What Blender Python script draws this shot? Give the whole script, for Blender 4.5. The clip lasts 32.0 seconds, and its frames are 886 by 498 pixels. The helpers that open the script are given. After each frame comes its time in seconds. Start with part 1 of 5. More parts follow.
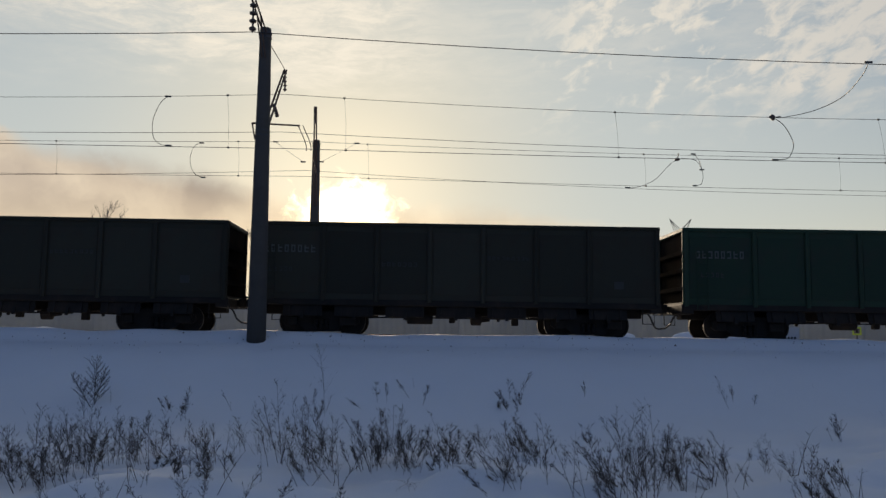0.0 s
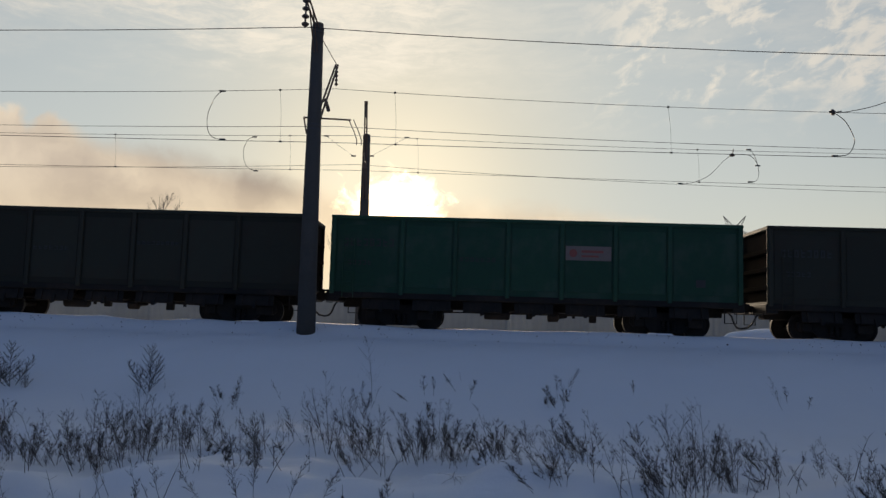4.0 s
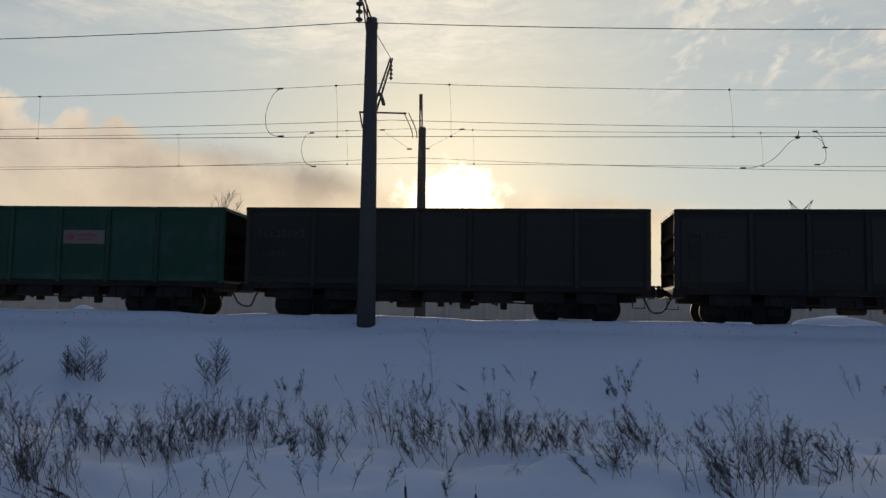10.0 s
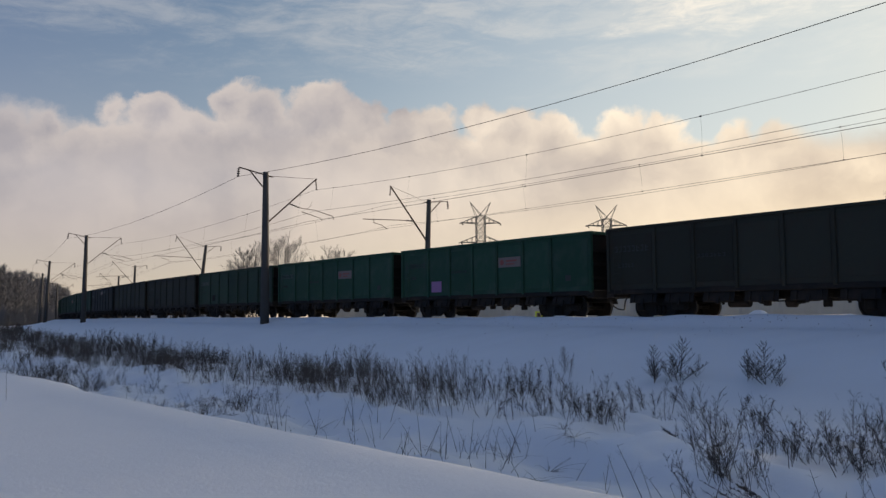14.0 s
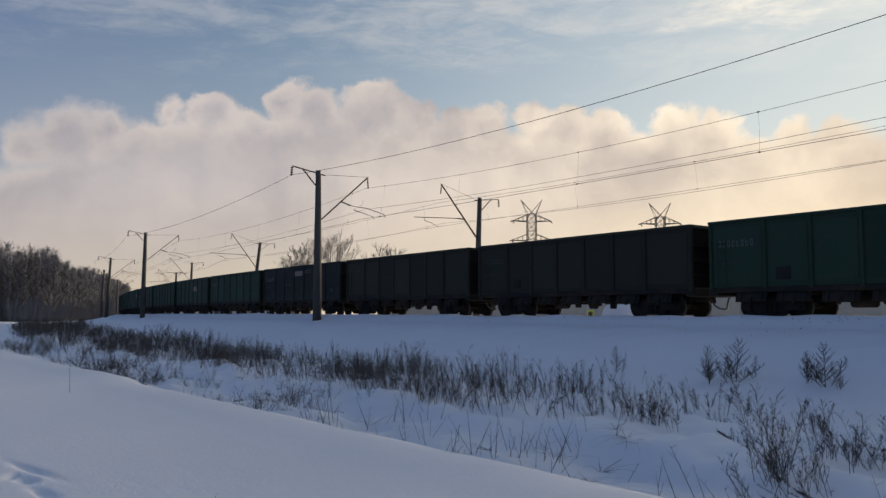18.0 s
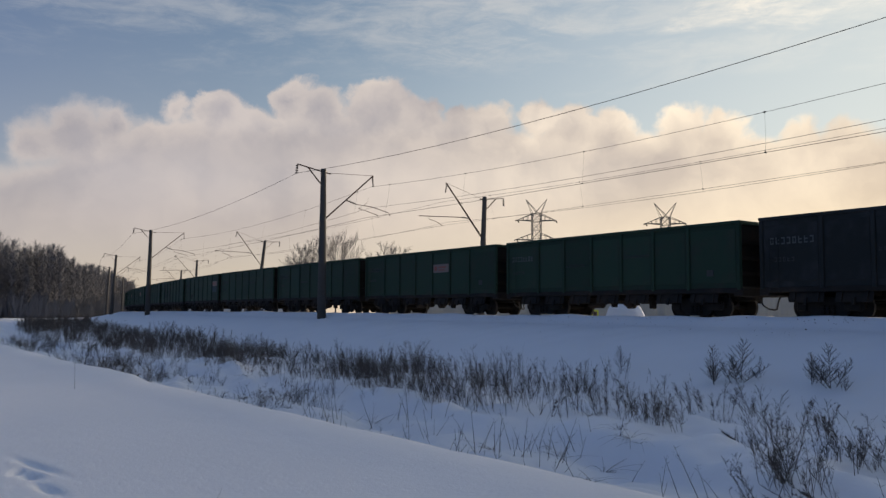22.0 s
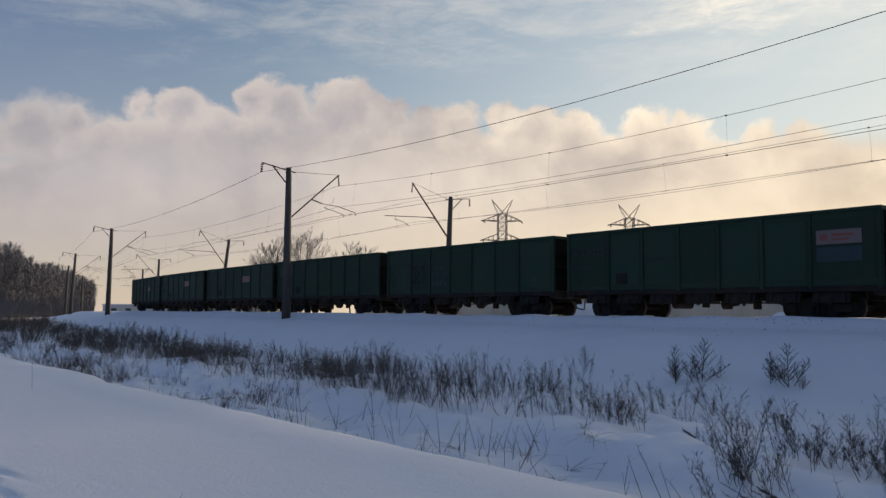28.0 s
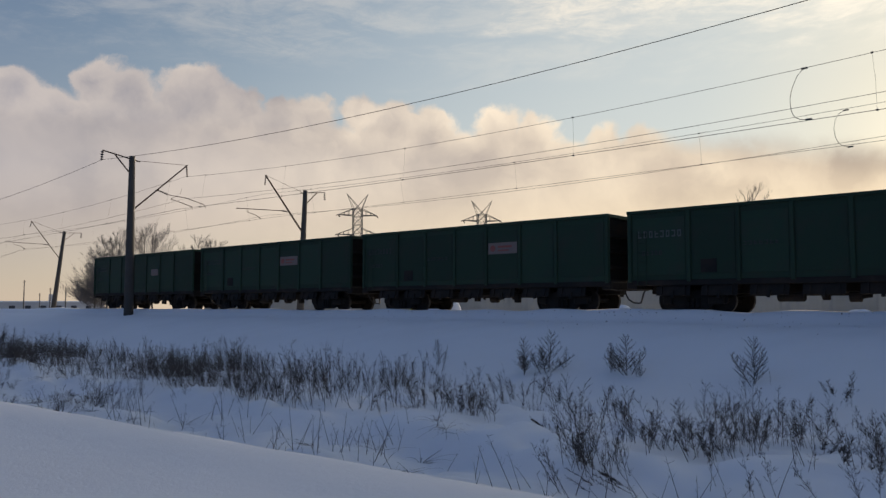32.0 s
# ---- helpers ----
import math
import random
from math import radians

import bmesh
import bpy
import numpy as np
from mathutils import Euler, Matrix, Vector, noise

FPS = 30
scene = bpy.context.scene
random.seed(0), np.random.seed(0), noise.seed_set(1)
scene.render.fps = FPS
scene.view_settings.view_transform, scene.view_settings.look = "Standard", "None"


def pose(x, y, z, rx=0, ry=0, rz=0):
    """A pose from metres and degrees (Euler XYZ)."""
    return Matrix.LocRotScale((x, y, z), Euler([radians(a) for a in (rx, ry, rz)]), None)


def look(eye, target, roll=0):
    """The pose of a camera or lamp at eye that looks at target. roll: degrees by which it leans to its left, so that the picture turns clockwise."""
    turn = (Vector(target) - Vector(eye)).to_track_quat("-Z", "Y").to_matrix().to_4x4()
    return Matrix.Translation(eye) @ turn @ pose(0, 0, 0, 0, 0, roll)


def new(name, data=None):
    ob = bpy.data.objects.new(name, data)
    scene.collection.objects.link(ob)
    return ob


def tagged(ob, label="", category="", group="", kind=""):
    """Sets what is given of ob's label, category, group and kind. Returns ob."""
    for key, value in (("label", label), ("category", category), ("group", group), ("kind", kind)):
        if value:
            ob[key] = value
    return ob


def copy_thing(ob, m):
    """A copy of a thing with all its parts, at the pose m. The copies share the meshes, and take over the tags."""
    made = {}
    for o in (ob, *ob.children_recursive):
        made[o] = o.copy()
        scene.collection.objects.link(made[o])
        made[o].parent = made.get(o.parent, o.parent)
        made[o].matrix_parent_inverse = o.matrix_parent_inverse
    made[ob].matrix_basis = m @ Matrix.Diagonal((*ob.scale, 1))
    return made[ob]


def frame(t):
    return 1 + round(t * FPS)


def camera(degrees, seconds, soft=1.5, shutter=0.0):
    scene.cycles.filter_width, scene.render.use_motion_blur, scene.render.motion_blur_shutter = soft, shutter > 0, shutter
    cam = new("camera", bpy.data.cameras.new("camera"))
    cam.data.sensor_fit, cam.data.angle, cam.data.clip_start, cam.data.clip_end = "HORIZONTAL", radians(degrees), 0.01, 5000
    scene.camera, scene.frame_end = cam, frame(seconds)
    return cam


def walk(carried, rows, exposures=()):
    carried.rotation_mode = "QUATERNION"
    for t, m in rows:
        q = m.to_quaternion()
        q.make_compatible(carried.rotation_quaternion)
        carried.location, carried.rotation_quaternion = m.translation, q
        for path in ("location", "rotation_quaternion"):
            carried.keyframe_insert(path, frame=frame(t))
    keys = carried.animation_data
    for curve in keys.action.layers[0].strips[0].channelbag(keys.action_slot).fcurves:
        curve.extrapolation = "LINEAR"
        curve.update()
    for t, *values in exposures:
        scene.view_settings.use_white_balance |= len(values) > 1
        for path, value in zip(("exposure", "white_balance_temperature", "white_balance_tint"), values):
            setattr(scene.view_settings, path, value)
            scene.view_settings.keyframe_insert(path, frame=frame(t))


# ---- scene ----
import itertools

EYE = (0.0, 0.0, 2.0)
cam = camera(58.1, 32.0, 1.4)
PATH = [
    (0.0, -0.10, 5.71, -0.42),
    (0.5, 0.68, 5.71, -0.42),
    (1.0, 0.91, 5.67, -0.55),
    (1.5, 1.00, 5.61, -0.54),
    (2.0, 1.25, 5.54, -0.48),
    (2.5, 1.95, 5.43, -0.84),
    (3.0, 3.08, 5.53, -1.46),
    (3.5, 3.41, 5.41, -1.52),
    (5.5, 2.68, 5.11, -0.72),
    (6.0, 2.67, 5.33, -0.75),
    (6.5, 2.71, 5.31, -0.65),
    (7.0, 2.84, 5.21, -0.69),
    (7.5, 2.84, 5.21, -0.84),
    (8.0, 2.69, 5.12, -0.94),
    (8.5, 2.57, 4.97, -0.91),
    (9.0, 2.58, 4.80, -0.90),
    (9.5, 3.32, 4.71, -0.81),
    (10.0, 7.51, 4.59, -0.65),
    (10.5, 14.03, 4.45, -0.31),
    (11.0, 19.16, 4.39, -0.20),
    (11.5, 24.71, 4.35, 0.04),
    (12.0, 31.64, 4.41, 0.25),
    (12.5, 39.09, 4.60, 0.52),
    (13.0, 46.00, 4.86, 0.62),
    (13.5, 50.88, 4.97, 0.60),
    (14.0, 53.23, 4.88, 0.57),
    (14.5, 54.28, 5.01, 0.52),
    (16.5, 56.12, 4.76, 0.27),
    (17.0, 56.43, 4.77, 0.27),
    (17.5, 56.68, 4.76, 0.20),
    (18.0, 56.84, 4.76, 0.10),
    (18.5, 57.02, 4.69, 0.05),
    (19.0, 57.16, 4.69, -0.05),
    (19.5, 57.23, 4.78, -0.15),
    (20.0, 57.26, 4.87, -0.05),
    (20.5, 57.28, 4.83, -0.13),
    (21.0, 57.24, 4.69, -0.25),
    (21.5, 57.22, 4.68, -0.22),
    (22.0, 57.15, 4.68, -0.22),
    (22.5, 57.17, 4.59, -0.27),
    (23.0, 57.18, 4.49, -0.34),
    (23.5, 57.13, 4.47, -0.42),
    (24.0, 57.07, 4.46, -0.39),
    (24.5, 57.04, 4.48, -0.32),
    (25.0, 56.90, 4.47, -0.36),
    (25.5, 56.69, 4.40, -0.38),
    (27.5, 55.12, 4.67, -0.32),
    (28.0, 54.69, 4.69, -0.26),
    (28.5, 54.14, 4.68, -0.20),
    (29.0, 53.40, 4.61, -0.12),
    (29.5, 52.42, 4.47, -0.08),
    (30.0, 50.95, 4.50, -0.04),
    (30.5, 49.09, 4.59, -0.01),
    (31.0, 47.25, 4.50, 0.03),
    (31.5, 45.64, 4.31, 0.07),
    (32.0, 44.32, 4.31, 0.19),
]
walk(cam, [(t, pose(*EYE, 90 + p, r, y)) for t, y, p, r in PATH],
     exposures=[(0.0, 0.10), (9.5, 0.10), (11.4, -0.09), (12.0, -0.13), (12.6, 0.13), (13.0, 0.34), (13.6, 0.45), (17.0, 0.47), (29.0, 0.46), (32.0, 0.34)])

# ---- light: low winter sun behind thin cloud, sky with a bank of steam cloud ----
SUN_AZ, SUN_EL = 7.4, 8.6          # degrees to the left of +y, and above the horizon
SUN_DIR = Vector((-math.sin(radians(SUN_AZ)) * math.cos(radians(SUN_EL)),
                  math.cos(radians(SUN_AZ)) * math.cos(radians(SUN_EL)), math.sin(radians(SUN_EL))))
sun = new("sun", bpy.data.lights.new("sun", "SUN"))
sun.data.energy, sun.data.angle, sun.data.color = 4.6, radians(12.0), (1.0, 0.80, 0.58)
sun.matrix_world = look((0, 0, 60), Vector((0, 0, 60)) - SUN_DIR)


class Tree:
    """Short-hand for building node trees."""

    def __init__(self, tree):
        self.t = tree

    def node(self, kind, inputs=(), operation="", feature=""):
        n = self.t.nodes.new(kind)
        if operation:
            n.operation = operation
        if feature:
            n.feature = feature
        for k, v in dict(inputs).items():
            if isinstance(v, bpy.types.NodeSocket):
                self.t.links.new(v, n.inputs[k])
            else:
                n.inputs[k].default_value = v
        return n

    def math(self, op, a, b=0.0, c=0.0):
        return self.node("ShaderNodeMath", {0: a, 1: b, 2: c}, operation=op).outputs[0]

    def mix(self, f, a, b, blend="MIX"):
        n = self.node("ShaderNodeMix")
        n.data_type, n.blend_type = "RGBA", blend
        for k, v in ((0, f), (6, a), (7, b)):
            if isinstance(v, bpy.types.NodeSocket):
                self.t.links.new(v, n.inputs[k])
            else:
                n.inputs[k].default_value = v
        return n.outputs[2]

    def noise(self, vec, scale, detail=4.0, rough=0.55, dist=0.0):
        return self.node("ShaderNodeTexNoise", {"Vector": vec, "Scale": scale, "Detail": detail,
                                               "Roughness": rough, "Distortion": dist}).outputs["Fac"]

    def ramp(self, f, stops, mode="LINEAR"):
        n = self.node("ShaderNodeValToRGB", {0: f})
        n.color_ramp.interpolation = mode
        e = n.color_ramp.elements
        while len(e) < len(stops):
            e.new(0.5)
        for el, (p, c) in zip(e, stops):
            el.position = p
            el.color = (*c, 1) if len(c) == 3 else c
        return n.outputs[0]

    def span(self, v, a, b, lo=0.0, hi=1.0, smooth=True):
        n = self.node("ShaderNodeMapRange", {0: v, 1: a, 2: b, 3: lo, 4: hi})
        n.interpolation_type = "SMOOTHSTEP" if smooth else "LINEAR"
        return n.outputs[0]

    def vec(self, x, y, z):
        return self.node("ShaderNodeCombineXYZ", {0: x, 1: y, 2: z}).outputs[0]


def grey(v):
    return (v, v, v)


def build_world():
    w = bpy.data.worlds.new("winter_sky")
    scene.world = w
    w.use_nodes = True
    w.node_tree.nodes.clear()
    n = Tree(w.node_tree)
    sky = n.node("ShaderNodeTexSky")
    sky.sky_type, sky.sun_disc = "NISHITA", False
    sky.sun_elevation, sky.sun_rotation = radians(SUN_EL), radians(-SUN_AZ)
    sky.altitude, sky.air_density, sky.dust_density, sky.ozone_density = 150, 1.0, 0.4, 3.0
    way = n.node("ShaderNodeTexCoord").outputs["Generated"]
    sep = n.node("ShaderNodeSeparateXYZ", {0: way})
    x, y, z = sep.outputs
    el = n.math("MULTIPLY", n.math("ARCSINE", z), 57.2958)                     # degrees
    az = n.math("MULTIPLY", n.math("ARCTAN2", n.math("MULTIPLY", x, -1.0), y), 57.2958)
    away = n.math("MULTIPLY", n.math("ARCCOSINE", n.node("ShaderNodeVectorMath", {0: way, 1: SUN_DIR}, operation="DOT_PRODUCT").outputs["Value"]), 57.2958)
    base = n.mix(1.0, sky.outputs[0], n.mix(n.span(away, 52.0, 108.0), n.mix(n.span(el, 24.0, 55.0), (0.100, 0.100, 0.095, 1), (0.094, 0.115, 0.118, 1)), (0.040, 0.066, 0.106, 1)), "MULTIPLY")
    # thin haze towards the horizon, warm by the sun, blue-grey opposite it
    warm = n.span(away, 2.0, 70.0, 1.0, 0.0)
    haze = n.mix(n.span(away, 70.0, 120.0), n.mix(warm, (0.52, 0.413, 0.315, 1), (1.02, 0.80, 0.47, 1)), (0.036, 0.084, 0.16, 1))
    low = n.math("MAXIMUM", el, 0.0)
    col = n.mix(n.math("MULTIPLY", n.math("POWER", 2.718, n.math("MULTIPLY", low, -0.10)), 0.9), base, haze)
    # a thin veil of high cloud round the sun, torn sheets and small puffs further up
    col = n.mix(n.span(away, 3.0, 64.0, 0.92, 0.0), col, n.mix(n.span(away, 3.0, 21.0), (0.77, 0.695, 0.53, 1), (0.535, 0.56, 0.53, 1)))
    streak = n.vec(n.math("MULTIPLY", n.math("ADD", az, n.math("MULTIPLY", el, 0.5)), 0.042), n.math("MULTIPLY", el, 0.15), 3.1)
    ragged = n.math("ADD", el, n.math("MULTIPLY", n.math("SUBTRACT", n.noise(streak, 2.2, 6.0, 0.6, 0.6), 0.5), 9.0))
    high = n.math("MULTIPLY", n.span(ragged, 15.0, 18.5), n.span(el, 23.0, 36.0, 1.0, 0.2))
    ci = n.math("ADD", n.math("MULTIPLY", n.noise(streak, 1.5, 9.0, 0.62, 0.9), 0.60), n.math("MULTIPLY", n.noise(streak, 6.0, 8.0, 0.7, 0.6), 0.42))
    ci = n.math("MULTIPLY", n.span(ci, 0.41, 0.68, 0.0, n.span(away, 20.0, 60.0, 0.85, 0.62)), high)
    edge = n.span(az, 5.0, 43.0, 16.2, 19.6, False)
    sheet = n.math("MULTIPLY", n.span(n.math("SUBTRACT", ragged, edge), -0.6, 2.2), n.math("MULTIPLY", n.span(n.math("ADD", az, n.math("MULTIPLY", n.noise(streak, 3.0, 5.0), 14.0)), 52.0, 46.0), n.span(az, -4.0, 7.0)))
    sheet = n.math("MULTIPLY", n.math("MULTIPLY", sheet, n.span(el, 23.0, 36.0, 1.0, 0.3)), n.span(n.noise(streak, 7.5, 8.0, 0.72, 0.5), 0.30, 0.68, 0.22, 0.92))
    ci = n.math("MAXIMUM", n.math("MULTIPLY", ci, n.span(az, 36.0, 54.0, 0.35, 0.8)), sheet)
    cells = n.vec(n.math("MULTIPLY", az, 0.20), n.math("MULTIPLY", n.math("ADD", el, n.math("MULTIPLY", az, 0.25)), 0.34), 7.7)
    small = n.span(n.math("ADD", n.math("MULTIPLY", n.noise(cells, 2.5, 6.0, 0.6, 0.4), 0.7), n.math("MULTIPLY", n.noise(cells, 0.45, 3.0, 0.5), 0.45)), 0.50, 0.69, 0.0, 0.85)
    small = n.math("MULTIPLY", small, n.math("MULTIPLY", n.span(az, -2.0, -13.0), n.span(ragged, 13.0, 17.0)))
    col = n.mix(n.math("MAXIMUM", ci, small), col, n.mix(warm, (0.355, 0.365, 0.385, 1), (0.92, 0.83, 0.68, 1)))
    # bank of billowing cloud low in the sky: a smooth body, and rounded heads on it (azimuth, top, radius in degrees)
    u = n.span(az, -20.0, 140.0, 0.0, 1.0, False)
    top = n.ramp(u, [(0.0, grey(0.30)), (0.06, grey(0.42)), (0.12, grey(0.49)), (0.17, grey(0.47)), (0.21, grey(0.53)), (0.27, grey(0.625)), (0.344, grey(0.63)), (0.394, grey(0.69)),
                     (0.45, grey(0.69)), (0.4875, grey(0.745)), (0.525, grey(0.765)), (0.5625, grey(0.75)), (0.6125, grey(0.70)), (0.666, grey(0.50)), (1.0, grey(0.4))], "B_SPLINE")
    top = n.math("MULTIPLY", top, 20.0)
    plain = n.vec(n.math("MULTIPLY", az, 0.11), n.math("MULTIPLY", el, 0.11), 0.0)
    coarse = n.node("ShaderNodeTexNoise", {"Vector": plain, "Scale": 2.3, "Detail": 2.0, "Roughness": 0.5})
    crinkle = n.node("ShaderNodeTexNoise", {"Vector": plain, "Scale": 8.0, "Detail": 6.0, "Roughness": 0.58})
    moved = n.node("ShaderNodeVectorMath", {0: coarse.outputs["Color"], 1: (2.6, 2.2, 0.0), 2: n.vec(n.math("SUBTRACT", az, 1.65), n.math("SUBTRACT", el, 1.72), 0.0)}, operation="MULTIPLY_ADD").outputs[0]
    moved = n.node("ShaderNodeVectorMath", {0: crinkle.outputs["Color"], 1: (1.5, 1.25, 0.0), 2: moved}, operation="MULTIPLY_ADD").outputs[0]
    flat = n.node("ShaderNodeVectorMath", {0: moved, 1: (0.11, 0.11, 0.0)}, operation="MULTIPLY").outputs[0]
    swell = n.math("MULTIPLY", n.math("SUBTRACT", n.noise(plain, 1.3, 3.0), 0.5), 1.1)
    depth = n.math("SUBTRACT", n.math("ADD", n.math("SUBTRACT", top, n.span(az, 20.0, 34.0, 0.3, 1.0)), swell), el)
    over = n.math("MULTIPLY", el, 0.0)
    for a, e, r in ((89.5, 10.2, 3.5), (85.0, 12.9, 2.0), (82.6, 14.1, 2.6), (80.5, 14.4, 1.8), (78.2, 13.2, 2.4), (76.4, 14.6, 1.0), (73.5, 15.4, 2.0), (71.0, 14.6, 1.7),
                    (68.3, 16.5, 1.5), (66.3, 15.9, 1.8), (62.2, 16.7, 2.4), (59.2, 15.6, 1.7), (56.0, 14.8, 1.6), (54.0, 15.0, 1.4), (50.8, 15.4, 1.35), (48.3, 14.9, 1.9),
                    (45.7, 14.4, 2.0), (40.8, 14.4, 1.7), (38.0, 13.9, 1.8), (33.2, 12.9, 1.6), (30.3, 13.0, 1.8)):
        gap = n.node("ShaderNodeVectorMath", {0: moved, 1: (a, e - r, 0.0)}, operation="DISTANCE").outputs["Value"]
        inside = n.math("SUBTRACT", r, gap)
        over = n.math("ADD", over, n.math("MULTIPLY", n.span(inside, 0.0, 1.6), n.span(el, e - 1.9 * r, e - 0.1 * r, -0.08, 0.13)))
        depth = n.math("SMOOTH_MAX", depth, inside, 0.8)
    fine = n.noise(flat, 6.0, 6.0, 0.6)
    depth = n.math("ADD", depth, n.math("MULTIPLY", n.math("SUBTRACT", fine, 0.5), 1.1))
    loose = n.math("ADD", n.span(az, 20.0, 36.0, 2.4, 0.66), n.span(az, 74.0, 84.0, 0.0, 0.9))                                  # the bank frays out towards the sun
    cover = n.math("MULTIPLY", n.span(n.math("DIVIDE", n.math("ADD", depth, 0.25), loose), 0.0, 1.0), n.span(el, 0.0, 7.0, 0.3, 0.96))
    soft = n.noise(flat, 1.5, 5.0, 0.5, 0.2)
    rim = n.math("MULTIPLY", n.span(depth, 0.0, 2.2, 0.50, 0.0), n.span(n.noise(flat, 1.1, 3.0), 0.36, 0.6, 0.2, 1.0))
    fade = n.span(n.math("SUBTRACT", top, el), 1.0, 9.0, 1.0, 0.5)
    lit = n.math("ADD", n.math("MULTIPLY", n.math("ADD", over, n.math("MULTIPLY", n.math("SUBTRACT", soft, 0.5), 2.5)), fade), 0.27)
    lit = n.math("ADD", lit, n.span(n.math("SUBTRACT", top, el), 4.0, 9.0, 0.0, 0.14))
    lit = n.math("MULTIPLY", lit, n.span(az, 52.0, 80.0, 1.0, 0.35))                # the bank is thicker away from the sun
    lit = n.math("MINIMUM", n.math("MAXIMUM", n.math("ADD", lit, rim), 0.0), 1.0)
    shade = n.mix(warm, (0.245, 0.238, 0.27, 1), (0.50, 0.40, 0.31, 1))
    shade = n.mix(n.span(n.noise(flat, 0.8, 4.0, 0.5), 0.36, 0.66), shade, n.mix(warm, (0.35, 0.325, 0.34, 1), (0.66, 0.53, 0.39, 1)))
    cloud = n.mix(lit, shade, n.mix(warm, (0.61, 0.528, 0.465, 1), (0.95, 0.79, 0.57, 1)))
    # a darker, thick edge slanting down towards the sun
    slant = n.math("ADD", n.math("SUBTRACT", el, n.span(az, 13.0, 22.0, 9.4, 12.4, False)), n.math("MULTIPLY", n.math("SUBTRACT", n.noise(flat, 1.3, 5.0), 0.5), 2.2))
    thick = n.math("MULTIPLY", n.math("MULTIPLY", n.span(slant, -3.3, -0.6), n.span(slant, 0.0, 0.9, 1.0, 0.0)), n.math("MULTIPLY", n.span(az, 11.0, 15.0), n.span(az, 22.0, 32.0, 0.85, 0.1)))
    cloud = n.mix(thick, cloud, (0.32, 0.262, 0.225, 1))
    cloud = n.mix(n.math("MULTIPLY", n.span(el, 0.0, 11.0, 1.0, 0.0), n.span(az, 55.0, 82.0, 0.85, 0.6)), cloud, haze)
    col = n.mix(cover, col, cloud)
    # the sun's bright patch behind thin cloud
    squash = n.node("ShaderNodeVectorMath", {0: n.vec(n.math("MULTIPLY", n.math("SUBTRACT", az, SUN_AZ - 0.4), 0.62), n.math("SUBTRACT", el, SUN_EL - 0.3), 0.0)}, operation="LENGTH").outputs["Value"]
    patch = n.math("ADD", squash, n.math("MULTIPLY", n.math("SUBTRACT", n.noise(flat, 5.0, 7.0, 0.65), 0.5), 4.6))
    glow = n.math("ADD", n.math("MULTIPLY", n.span(patch, 0.6, 2.75, 1.0, 0.0), 3.2), n.span(away, 1.0, 11.0, 0.20, 0.0))
    gcol = n.node("ShaderNodeVectorMath", {0: (1.0, 0.76, 0.42), 3: glow}, operation="SCALE").outputs[0]
    col = n.mix(1.0, col, gcol, "ADD")
    bg = n.node("ShaderNodeBackground", {0: col, 1: 1.0})
    out = n.node("ShaderNodeOutputWorld")
    n.t.links.new(bg.outputs[0], out.inputs[0])


build_world()


# ---- materials ----
def material(name, colour, rough=0.7, metal=0.0, grain=8.0, vary=0.25, bump=0.0, stain=None, stain_scale=0.7, per_object=0.0, translucent=0.0, gloss=0.5):
    """A surface with fine grain, larger stains, bump and a slight change from object to object."""
    m = bpy.data.materials.new(name)
    m.use_nodes = True
    n = Tree(m.node_tree)
    b = m.node_tree.nodes["Principled BSDF"]
    pos = n.node("ShaderNodeTexCoord").outputs["Object"]
    fine = n.noise(pos, grain, 6.0, 0.6)
    big = n.noise(pos, stain_scale, 5.0, 0.6)
    dark = tuple(c * (1 - vary) for c in colour) + (1,)
    light = tuple(min(1, c * (1 + vary)) for c in colour) + (1,)
    col = n.mix(fine, dark, light)
    if stain:
        col = n.mix(n.span(big, 0.45, 0.72, 0.0, 0.75), col, (*stain, 1))
    if per_object:
        r = n.node("ShaderNodeObjectInfo").outputs["Random"]
        col = n.mix(1.0, col, n.node("ShaderNodeCombineColor", {0: n.span(r, 0, 1, 1 - per_object, 1 + per_object), 1: n.span(r, 0, 1, 1 - per_object, 1 + per_object), 2: n.span(r, 0, 1, 1 - per_object, 1 + per_object)}).outputs[0], "MULTIPLY")
    m.node_tree.links.new(col, b.inputs["Base Color"])
    m.node_tree.links.new(n.span(fine, 0.2, 0.8, max(0.05, rough - 0.12), min(1, rough + 0.12)), b.inputs["Roughness"])
    b.inputs["Metallic"].default_value = metal
    b.inputs["Specular IOR Level"].default_value = gloss
    if bump:
        bp = n.node("ShaderNodeBump", {"Height": fine, "Strength": 0.6, "Distance": bump})
        m.node_tree.links.new(bp.outputs[0], b.inputs["Normal"])
    if translucent:
        tr = n.node("ShaderNodeBsdfTranslucent", {0: col})
        mx = n.node("ShaderNodeMixShader", {0: translucent, 1: b.outputs[0], 2: tr.outputs[0]})
        m.node_tree.links.new(mx.outputs[0], m.node_tree.nodes["Material Output"].inputs[0])
    return m


